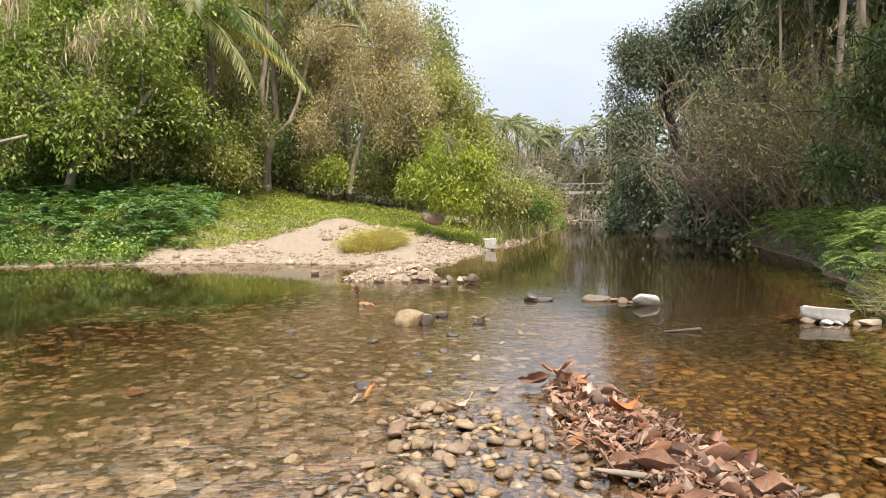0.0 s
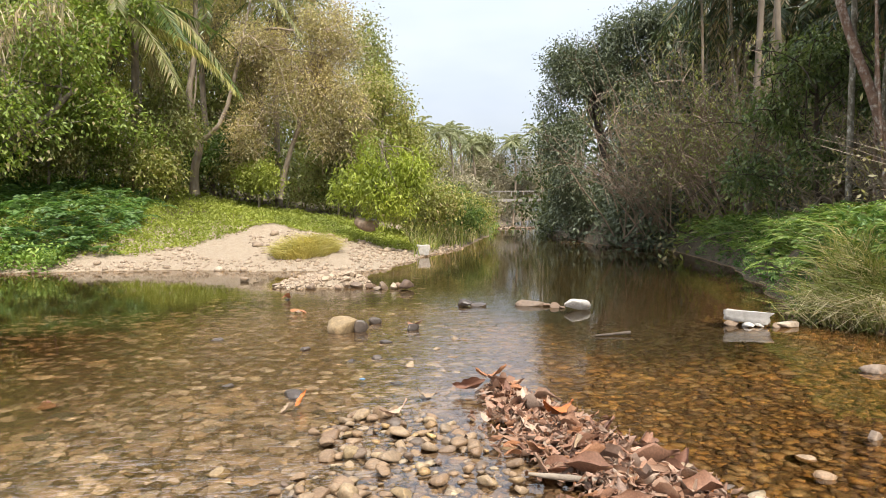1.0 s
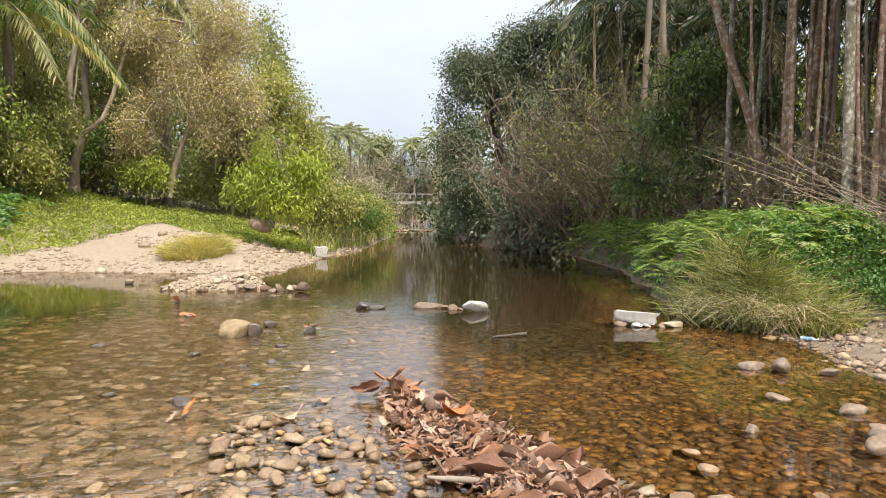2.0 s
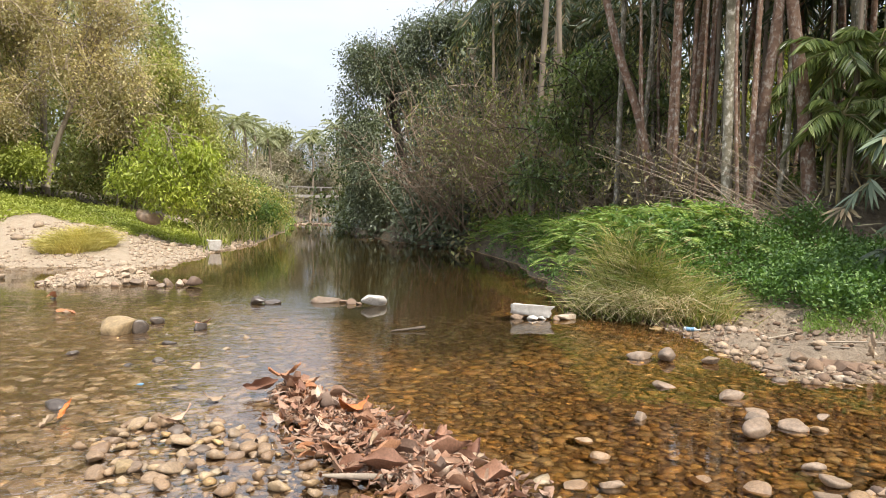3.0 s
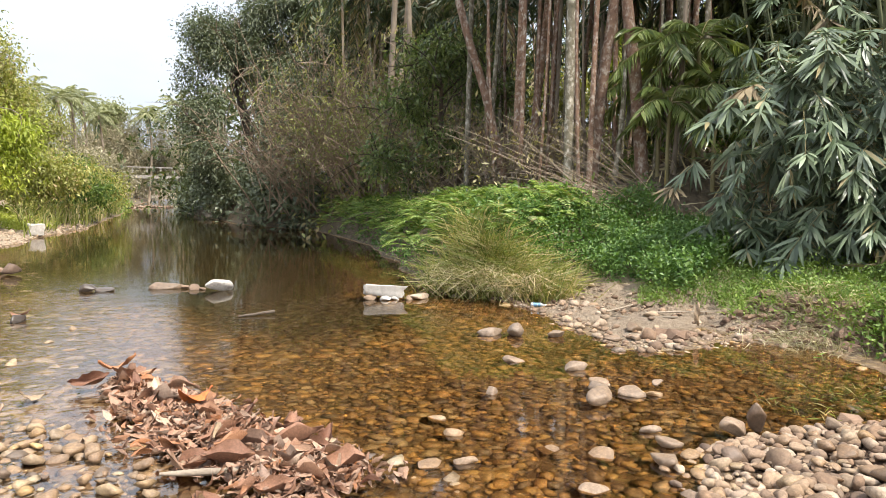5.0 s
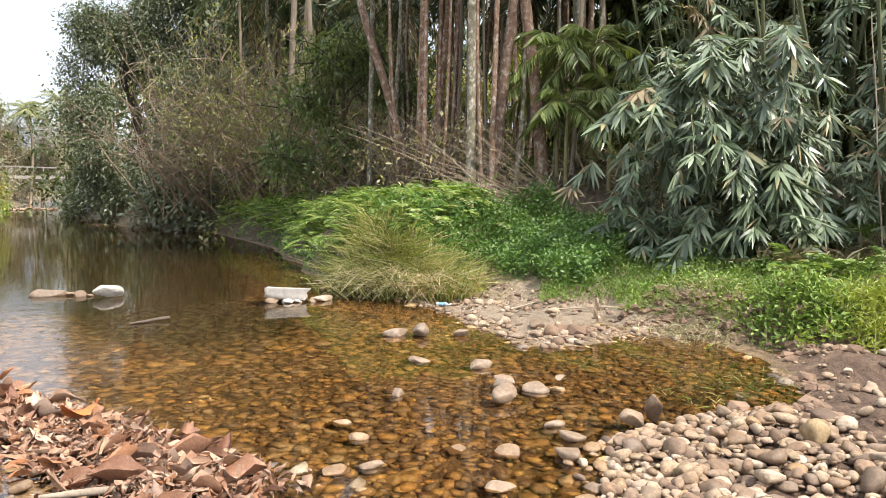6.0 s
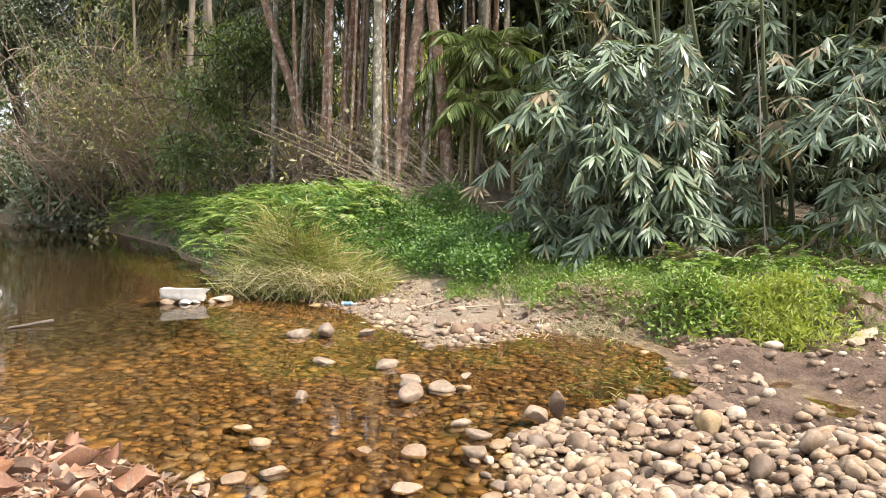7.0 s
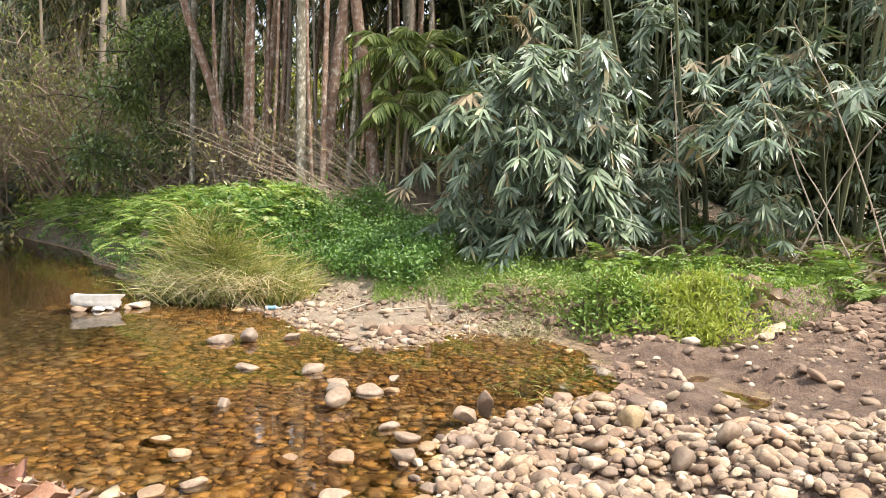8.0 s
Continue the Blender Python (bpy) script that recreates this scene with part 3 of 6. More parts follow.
def lumpy(blobs, n=8, f=0.45):
    """Breaks each blob of a crown into smaller, uneven ones."""
    out = []
    for c, r in blobs:
        c, r = np.array(c, float), np.array(r, float)
        for d in sphere_dirs(n):
            out.append((c + d * r * rng.uniform(0.25, 0.8), r * f * rng.uniform(0.65, 1.25)))
    return out


def tree(name, label, trunk, radius, blobs, n, per, spread, length, width, leaf, bark, limbs=8, down=0.3, category="tree", group="", extra=(), shell=0.35, twigs=0):
    """A tree: tapered trunk, limbs into the crown and a crown of leaf clumps. trunk: points from the ground up."""
    base = np.array(trunk[0], float)
    ob = thing(name, base, label, category, group)
    at, crown = clumps(lumpy(blobs), n, per, spread, length, width, down, shell)
    line = limb_line(trunk, 22)
    chunks = [tube(line, np.linspace(radius, radius * 0.45, 22) * (1 + 0.4 * np.exp(-np.arange(22) / 0.9)), 8)]
    for e, r in extra:
        el = limb_line(e, 10)
        chunks.append(tube(el, np.linspace(r, r * 0.35, 10), 6))
    t = part("trunk", [(v - base, f) for v, f in chunks], bark, ob, smooth=True)
    arms = []
    for k in range(limbs):
        goal = at[rng.integers(len(at))]
        s = line[rng.integers(11, 22)]
        mid = (s + goal) / 2 + rng.normal(0, 0.35, 3) + [0, 0, 0.2 + 0.25 * rng.random()]
        arms.append(tube(limb_line([s, (s + mid) / 2 + rng.normal(0, 0.1, 3), mid, goal], 9), np.linspace(min(0.055, radius * 0.3), 0.01, 9), 5))
    for arm in arms:
        part("limb", [(arm[0] - base, arm[1])], bark, ob, smooth=True)
    arms = []
    for k in range(twigs):
        s = at[rng.integers(len(at))]
        arms.append(tube(bend(s, rng.normal(0, 1, 3) + [0, 0, 0.4], rng.uniform(0.5, 1.3), 5, 0.2, 0.2), np.linspace(0.018, 0.006, 5), 3, False))
    if arms:
        tagged(part("twig", [(v - base, f) for v, f in arms], bark, ob, smooth=True), kind="stuff")
    part("crown", [(crown[0] - base, crown[1])], leaf, ob)
    return ob


def palm(name, label, trunk, radius, fronds, flen, leaf, bark, sag=0.55, leaflet=0.55, width=0.05, pairs=26, dead=3, category="palm tree", group="", ring=True, hang=0.45, split=False):
    base = np.array(trunk[0], float)
    ob = thing(name, base, label, category, group)
    line = limb_line(trunk, 40 if ring else 12)
    r = np.linspace(radius, radius * 0.72, len(line))
    r[0] *= 1.3
    if ring:
        r *= 1 + 0.05 * (np.arange(len(line)) % 2)
    part("trunk", [(tube(line, r, 8)[0] - base, tube(line, r, 8)[1])], bark, ob, smooth=True)
    top = line[-1]
    for k in range(fronds):
        a = 2.4 * k + rng.uniform(-0.3, 0.3)
        el = 1.1 - 1.5 * (k / max(1, fronds - 1)) + rng.uniform(-0.15, 0.15)
        lf, rib = pinnate(top, (math.cos(a) * math.cos(el), math.sin(a) * math.cos(el), math.sin(el)), flen * rng.uniform(0.85, 1.1), sag, pairs, leaflet, width, hang=hang)
        if split:
            fr = part("frond", [(rib[0] - base, rib[1])], M_CANE, ob)
            tagged(part("blade", [(lf[0] - base, lf[1])], leaf, fr), kind="stuff")
        else:
            part("frond", [(lf[0] - base, lf[1]), (rib[0] - base, rib[1])], leaf, ob)
    for k in range(dead):
        a = rng.uniform(0, 6.28)
        lf, rib = pinnate(top - [0, 0, 0.2], (math.cos(a) * 0.5, math.sin(a) * 0.5, -0.75), flen * 0.8, 0.2, pairs, leaflet * 0.8, width, hang=0.7)
        part("dead_frond", [(lf[0] - base, lf[1]), (rib[0] - base, rib[1])], M_STRAW if rng.random() < 0.35 else M_PALMDARK, ob)
    return ob


def stuff(name, label, category, chunks, material, kind="stuff", smooth=False):
    ob = part(name, chunks, material, smooth=smooth)
    return tagged(ob, label, category, kind=kind)


def herb(P, n_each, length, width, lean=0.9, up=0.8, lift=0.0):
    """Small leaves standing on ground places P."""
    base = np.repeat(P, n_each, 0)
    base = base + rng.normal(0, 0.05, base.shape) + np.stack([np.zeros(len(base)), np.zeros(len(base)), rng.uniform(0, lift + 1e-6, len(base))], 1)
    way = rng.normal(0, lean, base.shape)
    way[:, 2] = np.abs(way[:, 2]) * 0.5 + up * rng.uniform(0.2, 1, len(base))
    s = rng.uniform(0.6, 1.3, len(base))
    return blades(base, way, length * s, width * s, 0.12, 0.15)


def grass(P, length, width, lean=0.35, droop=0.35, out=None):
    """Bent blades, two joints each."""
    n = len(P)
    way = rng.normal(0, lean, (n, 3))
    if out is not None:
        way += out
    way[:, 2] = 1
    way = unit(way)
    L = (length * rng.uniform(0.55, 1.2, n))[:, None]
    flat = way * [1, 1, 0]
    side = unit(np.cross(way, rng.normal(0, 1, (n, 3))))
    w = (width * rng.uniform(0.7, 1.3, n))[:, None]
    m = P + way * L * 0.55
    tip = m + way * L * 0.45 + unit(flat + rng.normal(0, 0.1, (n, 3)) * [1, 1, 0]) * L * droop * 0.6 - np.array([0, 0, 1.0]) * L * droop * 0.45
    v = np.stack([P - side * w / 2, P + side * w / 2, m + side * w * 0.4, m - side * w * 0.4, tip], 1).reshape(-1, 3)
    k = np.arange(n)[:, None] * 5
    return v, np.concatenate([k + [0, 1, 2], k + [0, 2, 3], k + [3, 2, 4]], 1).reshape(-1, 3)


def fern_bank(P, length, leaf_len, width, pairs=16, sag=0.55):
    """Ferns: a spray of fronds from each place."""
    out = []
    for p in P:
        for k in range(rng.integers(3, 6)):
            a = rng.uniform(0, 6.28)
            el = rng.uniform(0.35, 1.25)
            lf, rib = pinnate(p, (math.cos(a) * math.cos(el), math.sin(a) * math.cos(el), math.sin(el)), length * rng.uniform(0.7, 1.2), sag, pairs, leaf_len, width, lean=0.3, hang=0.1, tip_small=0.15)
            out += [lf, tube(rib[0][1::12][:5] if len(rib[0]) > 40 else rib[0][::3], 0.006, 3, False)]
    return out


# ---- left bank ----
tree("forked_tree", "pale bare-trunked forked tree on the grassy bank", [(-7.25, 30, 2.2), (-7.2, 30, 3.4), (-7.0, 30, 4.4), (-7.35, 30, 6.2), (-7.1, 30.2, 8.2), (-7.0, 30, 10.6)], 0.19,
     [((-7.5, 31, 10.8), (2.2, 2, 1.6)), ((-4.8, 30.5, 10.8), (2, 2, 1.5)), ((-5.5, 31, 7.5), (1.2, 1.2, 1.5))], 420, 12, 0.3, 0.12, 0.055, M_LEFTWOOD, M_BARKPALE, 2,
     extra=[([(-7.0, 30, 4.4), (-6.1, 29.9, 5.2), (-5.5, 29.9, 7.1), (-5.2, 29.9, 8.5), (-4.8, 30, 10.3)], 0.12), ([(-5.2, 29.9, 8.5), (-4.2, 29.9, 8.9), (-3.1, 29.8, 8.8)], 0.09)], twigs=60)
tree("olive_tree", "sparse tree with dry olive-brown leaves and pale slanting trunk", [(-3.9, 30, 2.1), (-3.6, 30, 3.4), (-3.2, 30, 4.6), (-2.4, 30, 6.6), (-2.0, 30, 8)], 0.13,
     [((-2.4, 30, 6.4), (2.3, 2.2, 2.9)), ((-3.9, 30.5, 8.6), (2.2, 2.2, 2.3)), ((-1.9, 30.5, 9.0), (1.8, 2.0, 1.9)), ((-4.9, 29.7, 5.2), (1.2, 1.4, 1.7)), ((-1.2, 30, 4.6), (1.3, 1.5, 1.5))],
     3000, 14, 0.26, 0.115, 0.055, M_OLIVE, M_BARKPALE, 26, twigs=900)
tree("bank_top_tree", "tall tree with pale olive foliage behind the forked tree", [(-5.2, 33, 2.4), (-5.0, 33, 6), (-5.3, 33, 10)], 0.2,
     [((-5.3, 33, 11), (2.4, 2, 2.4)), ((-3.0, 33.5, 11), (2.0, 2, 2.2)), ((-8.0, 33.5, 9.5), (1.8, 2, 3.0)), ((-5.5, 33, 7.0), (1.6, 1.5, 1.8))], 1500, 13, 0.33, 0.13, 0.06, M_OLIVE, M_BARKGREY, 14, twigs=400)
tree("wayside_tree", "tall green tree hung with climbers behind the olive tree", [(0.2, 42, 1.8), (0.4, 42, 5), (0.6, 42, 8)], 0.25,
     [((0.3, 42, 7.6), (2.0, 3, 2.4)), ((1.5, 43, 5.4), (1.8, 3, 2.6)), ((2.7, 45, 4.2), (1.8, 3, 2.2)), ((-0.8, 41, 4.6), (1.6, 2.5, 2.6))], 2400, 14, 0.33, 0.17, 0.09, M_LEFTWOOD, M_BARKGREY, 10, twigs=200)
tree("sapling", "young tree with bright yellow-green leaves beside the beach", [(0.05, 24, 1.1), (0.1, 24, 2), (0.25, 24, 3.9)], 0.05,
     [((0.1, 24, 3.0), (1.0, 0.9, 1.35)), ((1.1, 24.2, 2.7), (1.1, 0.9, 0.85)), ((-0.7, 24.3, 2.5), (0.7, 0.8, 0.9)), ((0.5, 23.8, 1.9), (1.4, 0.9, 0.7))], 800, 10, 0.22, 0.17, 0.055, M_BRIGHT, M_BARKGREY, 26, 0.45, shell=0.1)
tree("broadleaf_tree", "leaning tree with large bright green leaves over the bank", [(-12.6, 24.5, 2.3), (-12.2, 24.4, 3.2), (-10.9, 24.4, 4.2), (-9.6, 24.6, 5.6)], 0.17,
     [((-13.4, 24, 7.2), (2.6, 2, 2.2)), ((-10.2, 25, 7.2), (2.2, 2, 2.4)), ((-12.8, 23.2, 4.7), (2.2, 1.2, 1.0)), ((-10.9, 23.6, 4.6), (1.5, 0.9, 1.1)), ((-14.8, 23.0, 3.6), (1.4, 0.9, 1.0)), ((-11.6, 23.4, 3.4), (1.0, 0.6, 0.6)), ((-9.2, 25.3, 5.2), (1.2, 1.4, 1.2)), ((-16, 24, 5.5), (2, 2, 3)), ((-11.5, 26, 9.5), (3, 2, 1.8)), ((-9.0, 26.5, 8.6), (1.6, 1.6, 1.4))],
     3000, 10, 0.28, 0.18, 0.095, M_BROAD, M_BARKGREY, 10, 0.4, twigs=420)
for bx, by, bz, rx, rz, m, k in ((-9.2, 27.4, 4.2, 1.7, 1.7, M_BROAD, 0), (-11.2, 26, 3.9, 1.3, 1.2, M_WOOD, 0), (-7.9, 28.4, 5.2, 1.1, 1.7, M_WOOD, 0), (-10.2, 26.6, 5.6, 1.3, 1.3, M_LEFTWOOD, 0), (-5.4, 31.5, 3.6, 1.1, 0.9, M_LEFTWOOD, 0), (-1.6, 31, 3.6, 1.3, 1.3, M_WOOD, 0), (-13.2, 25.4, 3.6, 1.2, 0.9, M_SHRUB, 0), (-4.7, 29.6, 3.0, 0.7, 0.4, M_YELLOWGREEN, 0), (-6.2, 32, 4.2, 1.7, 1.6, M_SHRUB, 0), (-14, 28, 5, 2.8, 2.6, M_SHRUB, 0), (-18, 25, 5, 3, 3.0, M_LEFTWOOD, 0),
                                 (-11.5, 30, 8.8, 2.8, 2.4, M_LEFTWOOD, 1), (-1.0, 33, 3.4, 1.6, 1.3, M_SHRUB, 0), (1.9, 29, 1.9, 1.5, 1.0, M_LEFTWOOD, 0), (3.2, 33, 1.6, 1.6, 1.1, M_SHRUB, 0), (4.5, 40, 1.8, 2, 1.4, M_LEFTWOOD, 0),
                                 (-8.2, 27, 3.4, 1.3, 1.0, M_LEFTWOOD, 0), (-22, 27, 7, 4, 4, M_LEFTWOOD, 0)):
    g = ground_z(bx, by)
    tree("shrub", "leafy green shrub under the trees of the bank", [(bx, by, g - 0.05), (bx + 0.1, by, (g + bz) / 2), (bx, by, bz)], 0.06, [((bx, by, bz), (rx, rx * 0.8, rz)), ((bx + rx * 0.6, by - 0.3, bz - rz * 0.3), (rx * 0.7, rx * 0.6, rz * 0.7)), ((bx - rx * 0.6, by, bz - rz * 0.2), (rx * 0.6, rx * 0.6, rz * 0.8))],
         int(380 * rx), 13, 0.26, 0.15, 0.065, m, M_BARKGREY, 7, category="shrub", group="shrubs of the left bank")
palm("coconut_palm", "coconut palm with a long yellowing frond hanging down", [(-9.3, 28.5, 2.2), (-9.0, 28.5, 5.5), (-8.8, 28.3, 9.4)], 0.16, 16, 4.4, M_PALM, M_BARKGREY, 0.6, 0.8, 0.055, 40, 4)
for at, way, length, sag, tone, lab in (((-8.9, 27.6, 8.3), (0.72, -0.1, 0.12), 4.0, 0.75, M_PALMYELLOW, "yellowing coconut frond drooping in front of the forked tree"),
                                        ((-9.2, 27.4, 9.0), (0.9, -0.2, 0.35), 4.2, 0.9, M_FROND, "long green coconut frond arching over the bank"),
                                        ((-9.4, 27.2, 8.7), (0.55, -0.4, 0.1), 3.6, 0.95, M_FROND, "sunlit-toned coconut frond hanging down over the bank"),
                                        ((-9.6, 27.5, 9.2), (0.25, -0.5, 0.5), 3.8, 0.9, M_FROND, "green coconut frond hanging over the bank"),
                                        ((-15.6, 25.5, 8.4), (0.55, -0.3, 0.0), 4.4, 0.95, M_FROND, "long green coconut frond slanting down among the leaves"),
                                        ((-6.2, 29.4, 11.6), (0.8, -0.2, -0.1), 3.6, 0.8, M_FROND, "sunlit-toned coconut frond hanging before the olive tree")):
    lf, rb = pinnate(at, way, length, sag, 60, 0.85, 0.06, hang=0.6)
    ob = thing("hanging_frond", at, lab, "palm frond", "hanging coconut fronds")
    tagged(part("blade", [(lf[0] - np.array(at), lf[1])], tone, ob), kind="stuff")
    part("midrib", [(rb[0] - np.array(at), rb[1])], tone, ob)

# wood behind the left bank
for k in range(18):
    bx, by = -38 + 2.3 * k + rng.uniform(-0.8, 0.8), 37 + rng.uniform(-2, 5) + (k > 13) * 12
    g, hgt = ground_z(bx, by), rng.uniform(11, 15)
    tree("wood_tree", "dark tree of the wood behind the bank", [(bx, by, g - 0.1), (bx + 0.2, by, g + 3), (bx, by, g + hgt * 0.75)], 0.2, [((bx, by, g + hgt * 0.7), (2.2, 2, hgt * 0.33)), ((bx + 1, by - 1, g + hgt * 0.3), (1.9, 1.5, hgt * 0.3)), ((bx - 0.6, by + 0.6, g + 0.9), (1.9, 1.2, 1.2))],
         760, 11, 0.42, 0.26, 0.12, M_WOOD if k % 3 else M_LEFTWOOD, M_BARKDARK, 5, twigs=40, group="trees of the wood behind the bank")
for k in range(7):
    bx, by = -26 + 3.6 * k + rng.uniform(-1, 1), 34 + rng.uniform(-1, 3)
    palm("wood_palm", "tall coconut palm standing in the wood", [(bx, by, ground_z(bx, by)), (bx + rng.uniform(-.5, .5), by, 7), (bx + rng.uniform(-1, 1), by, 11.5)], 0.15, 13, 4.2, M_PALM, M_BARKGREY, 0.6, 0.7, 0.07, 26, 3, group="palms of the wood", ring=False)


def wood_mass(name, label, line, low, high, depth, n, size, material):
    """Foliage of a closed wood along a line of places, too far off to tell one tree from the next."""
    L = np.array(line, float)
    u = rng.uniform(0, len(L) - 1, n)
    i = np.minimum(u.astype(int), len(L) - 2)
    p = L[i] + (L[i + 1] - L[i]) * (u - i)[:, None]
    x, y = p[:, 0] + rng.normal(0, depth, n), p[:, 1] + rng.normal(0, depth, n)
    top = high * (0.8 + 0.28 * waves(x, y, 0.55, 71))
    z = height(x, y) + low + rng.random(n) * np.maximum(top - low, 0.5)
    at = np.stack([x, y, z], 1)
    keep = waves(x + z * 0.6, y - z * 0.4, 1.1, 73) > -0.45
    at = np.repeat(at[keep], 9, 0)
    at = at + rng.normal(0, 0.35, at.shape)
    v, f = blades(at, rng.normal(0, 1, at.shape) - [0, 0, 0.35], size * rng.uniform(0.6, 1.3, len(at)), size * 0.45, 0.1)
    return stuff(name, label, "woodland", [(v, f)], material)


wood_mass("wood_undergrowth", "shaded undergrowth along the foot of the wood", [(-45, 30), (-20, 31.5), (-9, 33.5), (-1, 36), (2.5, 44), (6, 58)], -0.1, 3.0, 1.0, 5200, 0.22, M_WOOD)
wood_mass("far_wood", "closed wood far behind the bank", [(-70, 44), (-30, 47), (-12, 50), (-3, 62)], 0.0, 15.0, 2.0, 8000, 0.4, M_WOOD)


def beach_edge(x):
    return np.interp(x, [-14, -10.5, -7.0, -5.3, -3, -0.3, 1.3, 3, 6, 12], [19.6, 20.2, 21.0, 22.4, 24.8, 24.4, 24.8, 29.4, 40, 64])


P = scatter(26000, -24, 4, 18, 31, lambda x, y, z: (y > beach_edge(x) + 0.5 * waves(x, y, 2.5, 21)) & (z > 0.05) & (x < -8.0 + 1.5 * waves(x, y, 0.7, 31)))
stuff("ground_cover", "low green creeping plants covering the grassy bank", "ground cover", [herb(P, 5, 0.11, 0.055, lift=0.14)], M_CREEP)
P = scatter(34000, -14, 4, 18, 31, lambda x, y, z: (y > beach_edge(x) + 0.5 * waves(x, y, 2.5, 21)) & (z > 0.05) & (x > -11.5 + 2.5 * waves(x, y, 0.7, 31)) & (y - beach_edge(x) > 1.1 * waves(x, y, 1.6, 33) - 0.3))
stuff("bank_grass", "yellow-green low grass and creepers above the beach", "grass", [herb(P, 4, 0.105, 0.05, lift=0.08)], M_YELLOWGREEN)
P = scatter(430, -20, -7.5, 19, 27, lambda x, y, z: (y > 18.6 + 0.5 * (x + 12) * (x > -12)) & (z > 0.3))
stuff("fern_thicket", "dense dark green ferns on the bank beside the water", "ferns", fern_bank(P, 1.15, 0.24, 0.055, 14), M_FERNDARK)
P = scatter(3000, -20, -8.5, 17.5, 21, lambda x, y, z: (z > -0.05) & (z < 0.7))
stuff("trailing_plants", "green plants trailing down to the water's edge", "plants", [herb(P, 7, 0.14, 0.065, lift=0.4)], M_CREEP)
r, a = np.sqrt(rng.random(3200)), rng.uniform(0, 6.283, 3200)
P = np.stack([-1.95 + 0.85 * r * np.cos(a), 20.4 + 0.6 * r * np.sin(a), np.full(3200, 0.02)], 1)
P[:, 2] = np.maximum(height(P[:, 0], P[:, 1]), -0.02)
tagged(part("grass_tuft", [grass(P, 0.86 - 0.5 * r * r, 0.012, 0.5, 0.6, (P - [-1.95, 20.4, 0]) * 0.5)], M_TUFT), "mound of fine yellow grass on the beach", "grass")
P = scatter(5200, 1.2, 9, 23, 46, lambda x, y, z: (z > 0.03) & (z < 1.3))
stuff("reeds", "tall green and straw-coloured grass along the point", "grass", [grass(P, 1.0, 0.035, 0.3, 0.4)], M_GRASS)

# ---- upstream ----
# palms, tree, thickets and bend wood use the haze-paled leaf colours
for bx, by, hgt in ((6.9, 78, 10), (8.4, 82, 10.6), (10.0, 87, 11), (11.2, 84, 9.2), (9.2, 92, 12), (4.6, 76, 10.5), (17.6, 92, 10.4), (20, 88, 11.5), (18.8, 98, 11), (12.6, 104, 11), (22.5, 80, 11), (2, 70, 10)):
    palm("far_palm", "coconut palm far upstream, haze mixed into its leaf colour", [(bx, by, ground_z(bx, by)), (bx + 0.4, by, hgt * 0.6), (bx, by, hgt)], 0.14, 15, 2.7, M_FARPALM, M_TWIG, 0.5, 0.7, 0.09, 20, 1, group="palms upstream", ring=False)
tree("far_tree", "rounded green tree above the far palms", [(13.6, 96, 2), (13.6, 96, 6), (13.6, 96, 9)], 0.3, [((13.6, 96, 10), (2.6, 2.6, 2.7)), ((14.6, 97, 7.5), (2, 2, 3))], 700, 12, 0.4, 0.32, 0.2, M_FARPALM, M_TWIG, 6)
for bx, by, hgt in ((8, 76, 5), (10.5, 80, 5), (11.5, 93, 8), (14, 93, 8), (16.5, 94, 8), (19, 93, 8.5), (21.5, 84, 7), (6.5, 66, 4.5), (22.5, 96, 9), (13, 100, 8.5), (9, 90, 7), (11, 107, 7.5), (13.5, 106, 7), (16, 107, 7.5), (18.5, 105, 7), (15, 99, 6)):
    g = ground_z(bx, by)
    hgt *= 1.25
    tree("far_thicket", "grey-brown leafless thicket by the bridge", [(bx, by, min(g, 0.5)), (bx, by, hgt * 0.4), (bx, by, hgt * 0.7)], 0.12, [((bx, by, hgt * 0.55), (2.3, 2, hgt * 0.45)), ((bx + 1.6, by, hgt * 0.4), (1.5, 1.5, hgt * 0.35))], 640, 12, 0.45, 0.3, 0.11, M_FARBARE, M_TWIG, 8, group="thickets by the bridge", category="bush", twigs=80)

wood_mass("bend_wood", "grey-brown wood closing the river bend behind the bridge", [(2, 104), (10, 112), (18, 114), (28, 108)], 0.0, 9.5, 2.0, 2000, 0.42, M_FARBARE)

for x, y, z in ((-10.6, 23.4, 7.6), (-11.2, 23.2, 7.0), (-9.9, 23.8, 7.9), (-13.4, 22.8, 8.2)):
    n = 110
    P = np.array([x, y, z]) + rng.normal(0, 1, (n, 3)) * [0.25, 0.25, 0.3]
    v, f = blades(P, rng.normal(0, 0.3, (n, 3)) - [0, 0, 1], rng.uniform(0.3, 0.75, n), 0.045, 0.1)
    ob = thing("dead_foliage", (x, y, z), "brown dead foliage hanging among the green leaves", "dead foliage", "hanging dead foliage")
    part("blade", [(v - [x, y, z], f)], M_STRAW, ob)
    part("stem", [(w - [x, y, z], g) for w, g in many_tubes(P[:30] + [0, 0, 0.1], rng.normal(0, 0.4, (30, 3)) - [0, 0, 1], np.full(30, 0.9), np.full(30, 0.008), 5)], M_TWIG, ob)

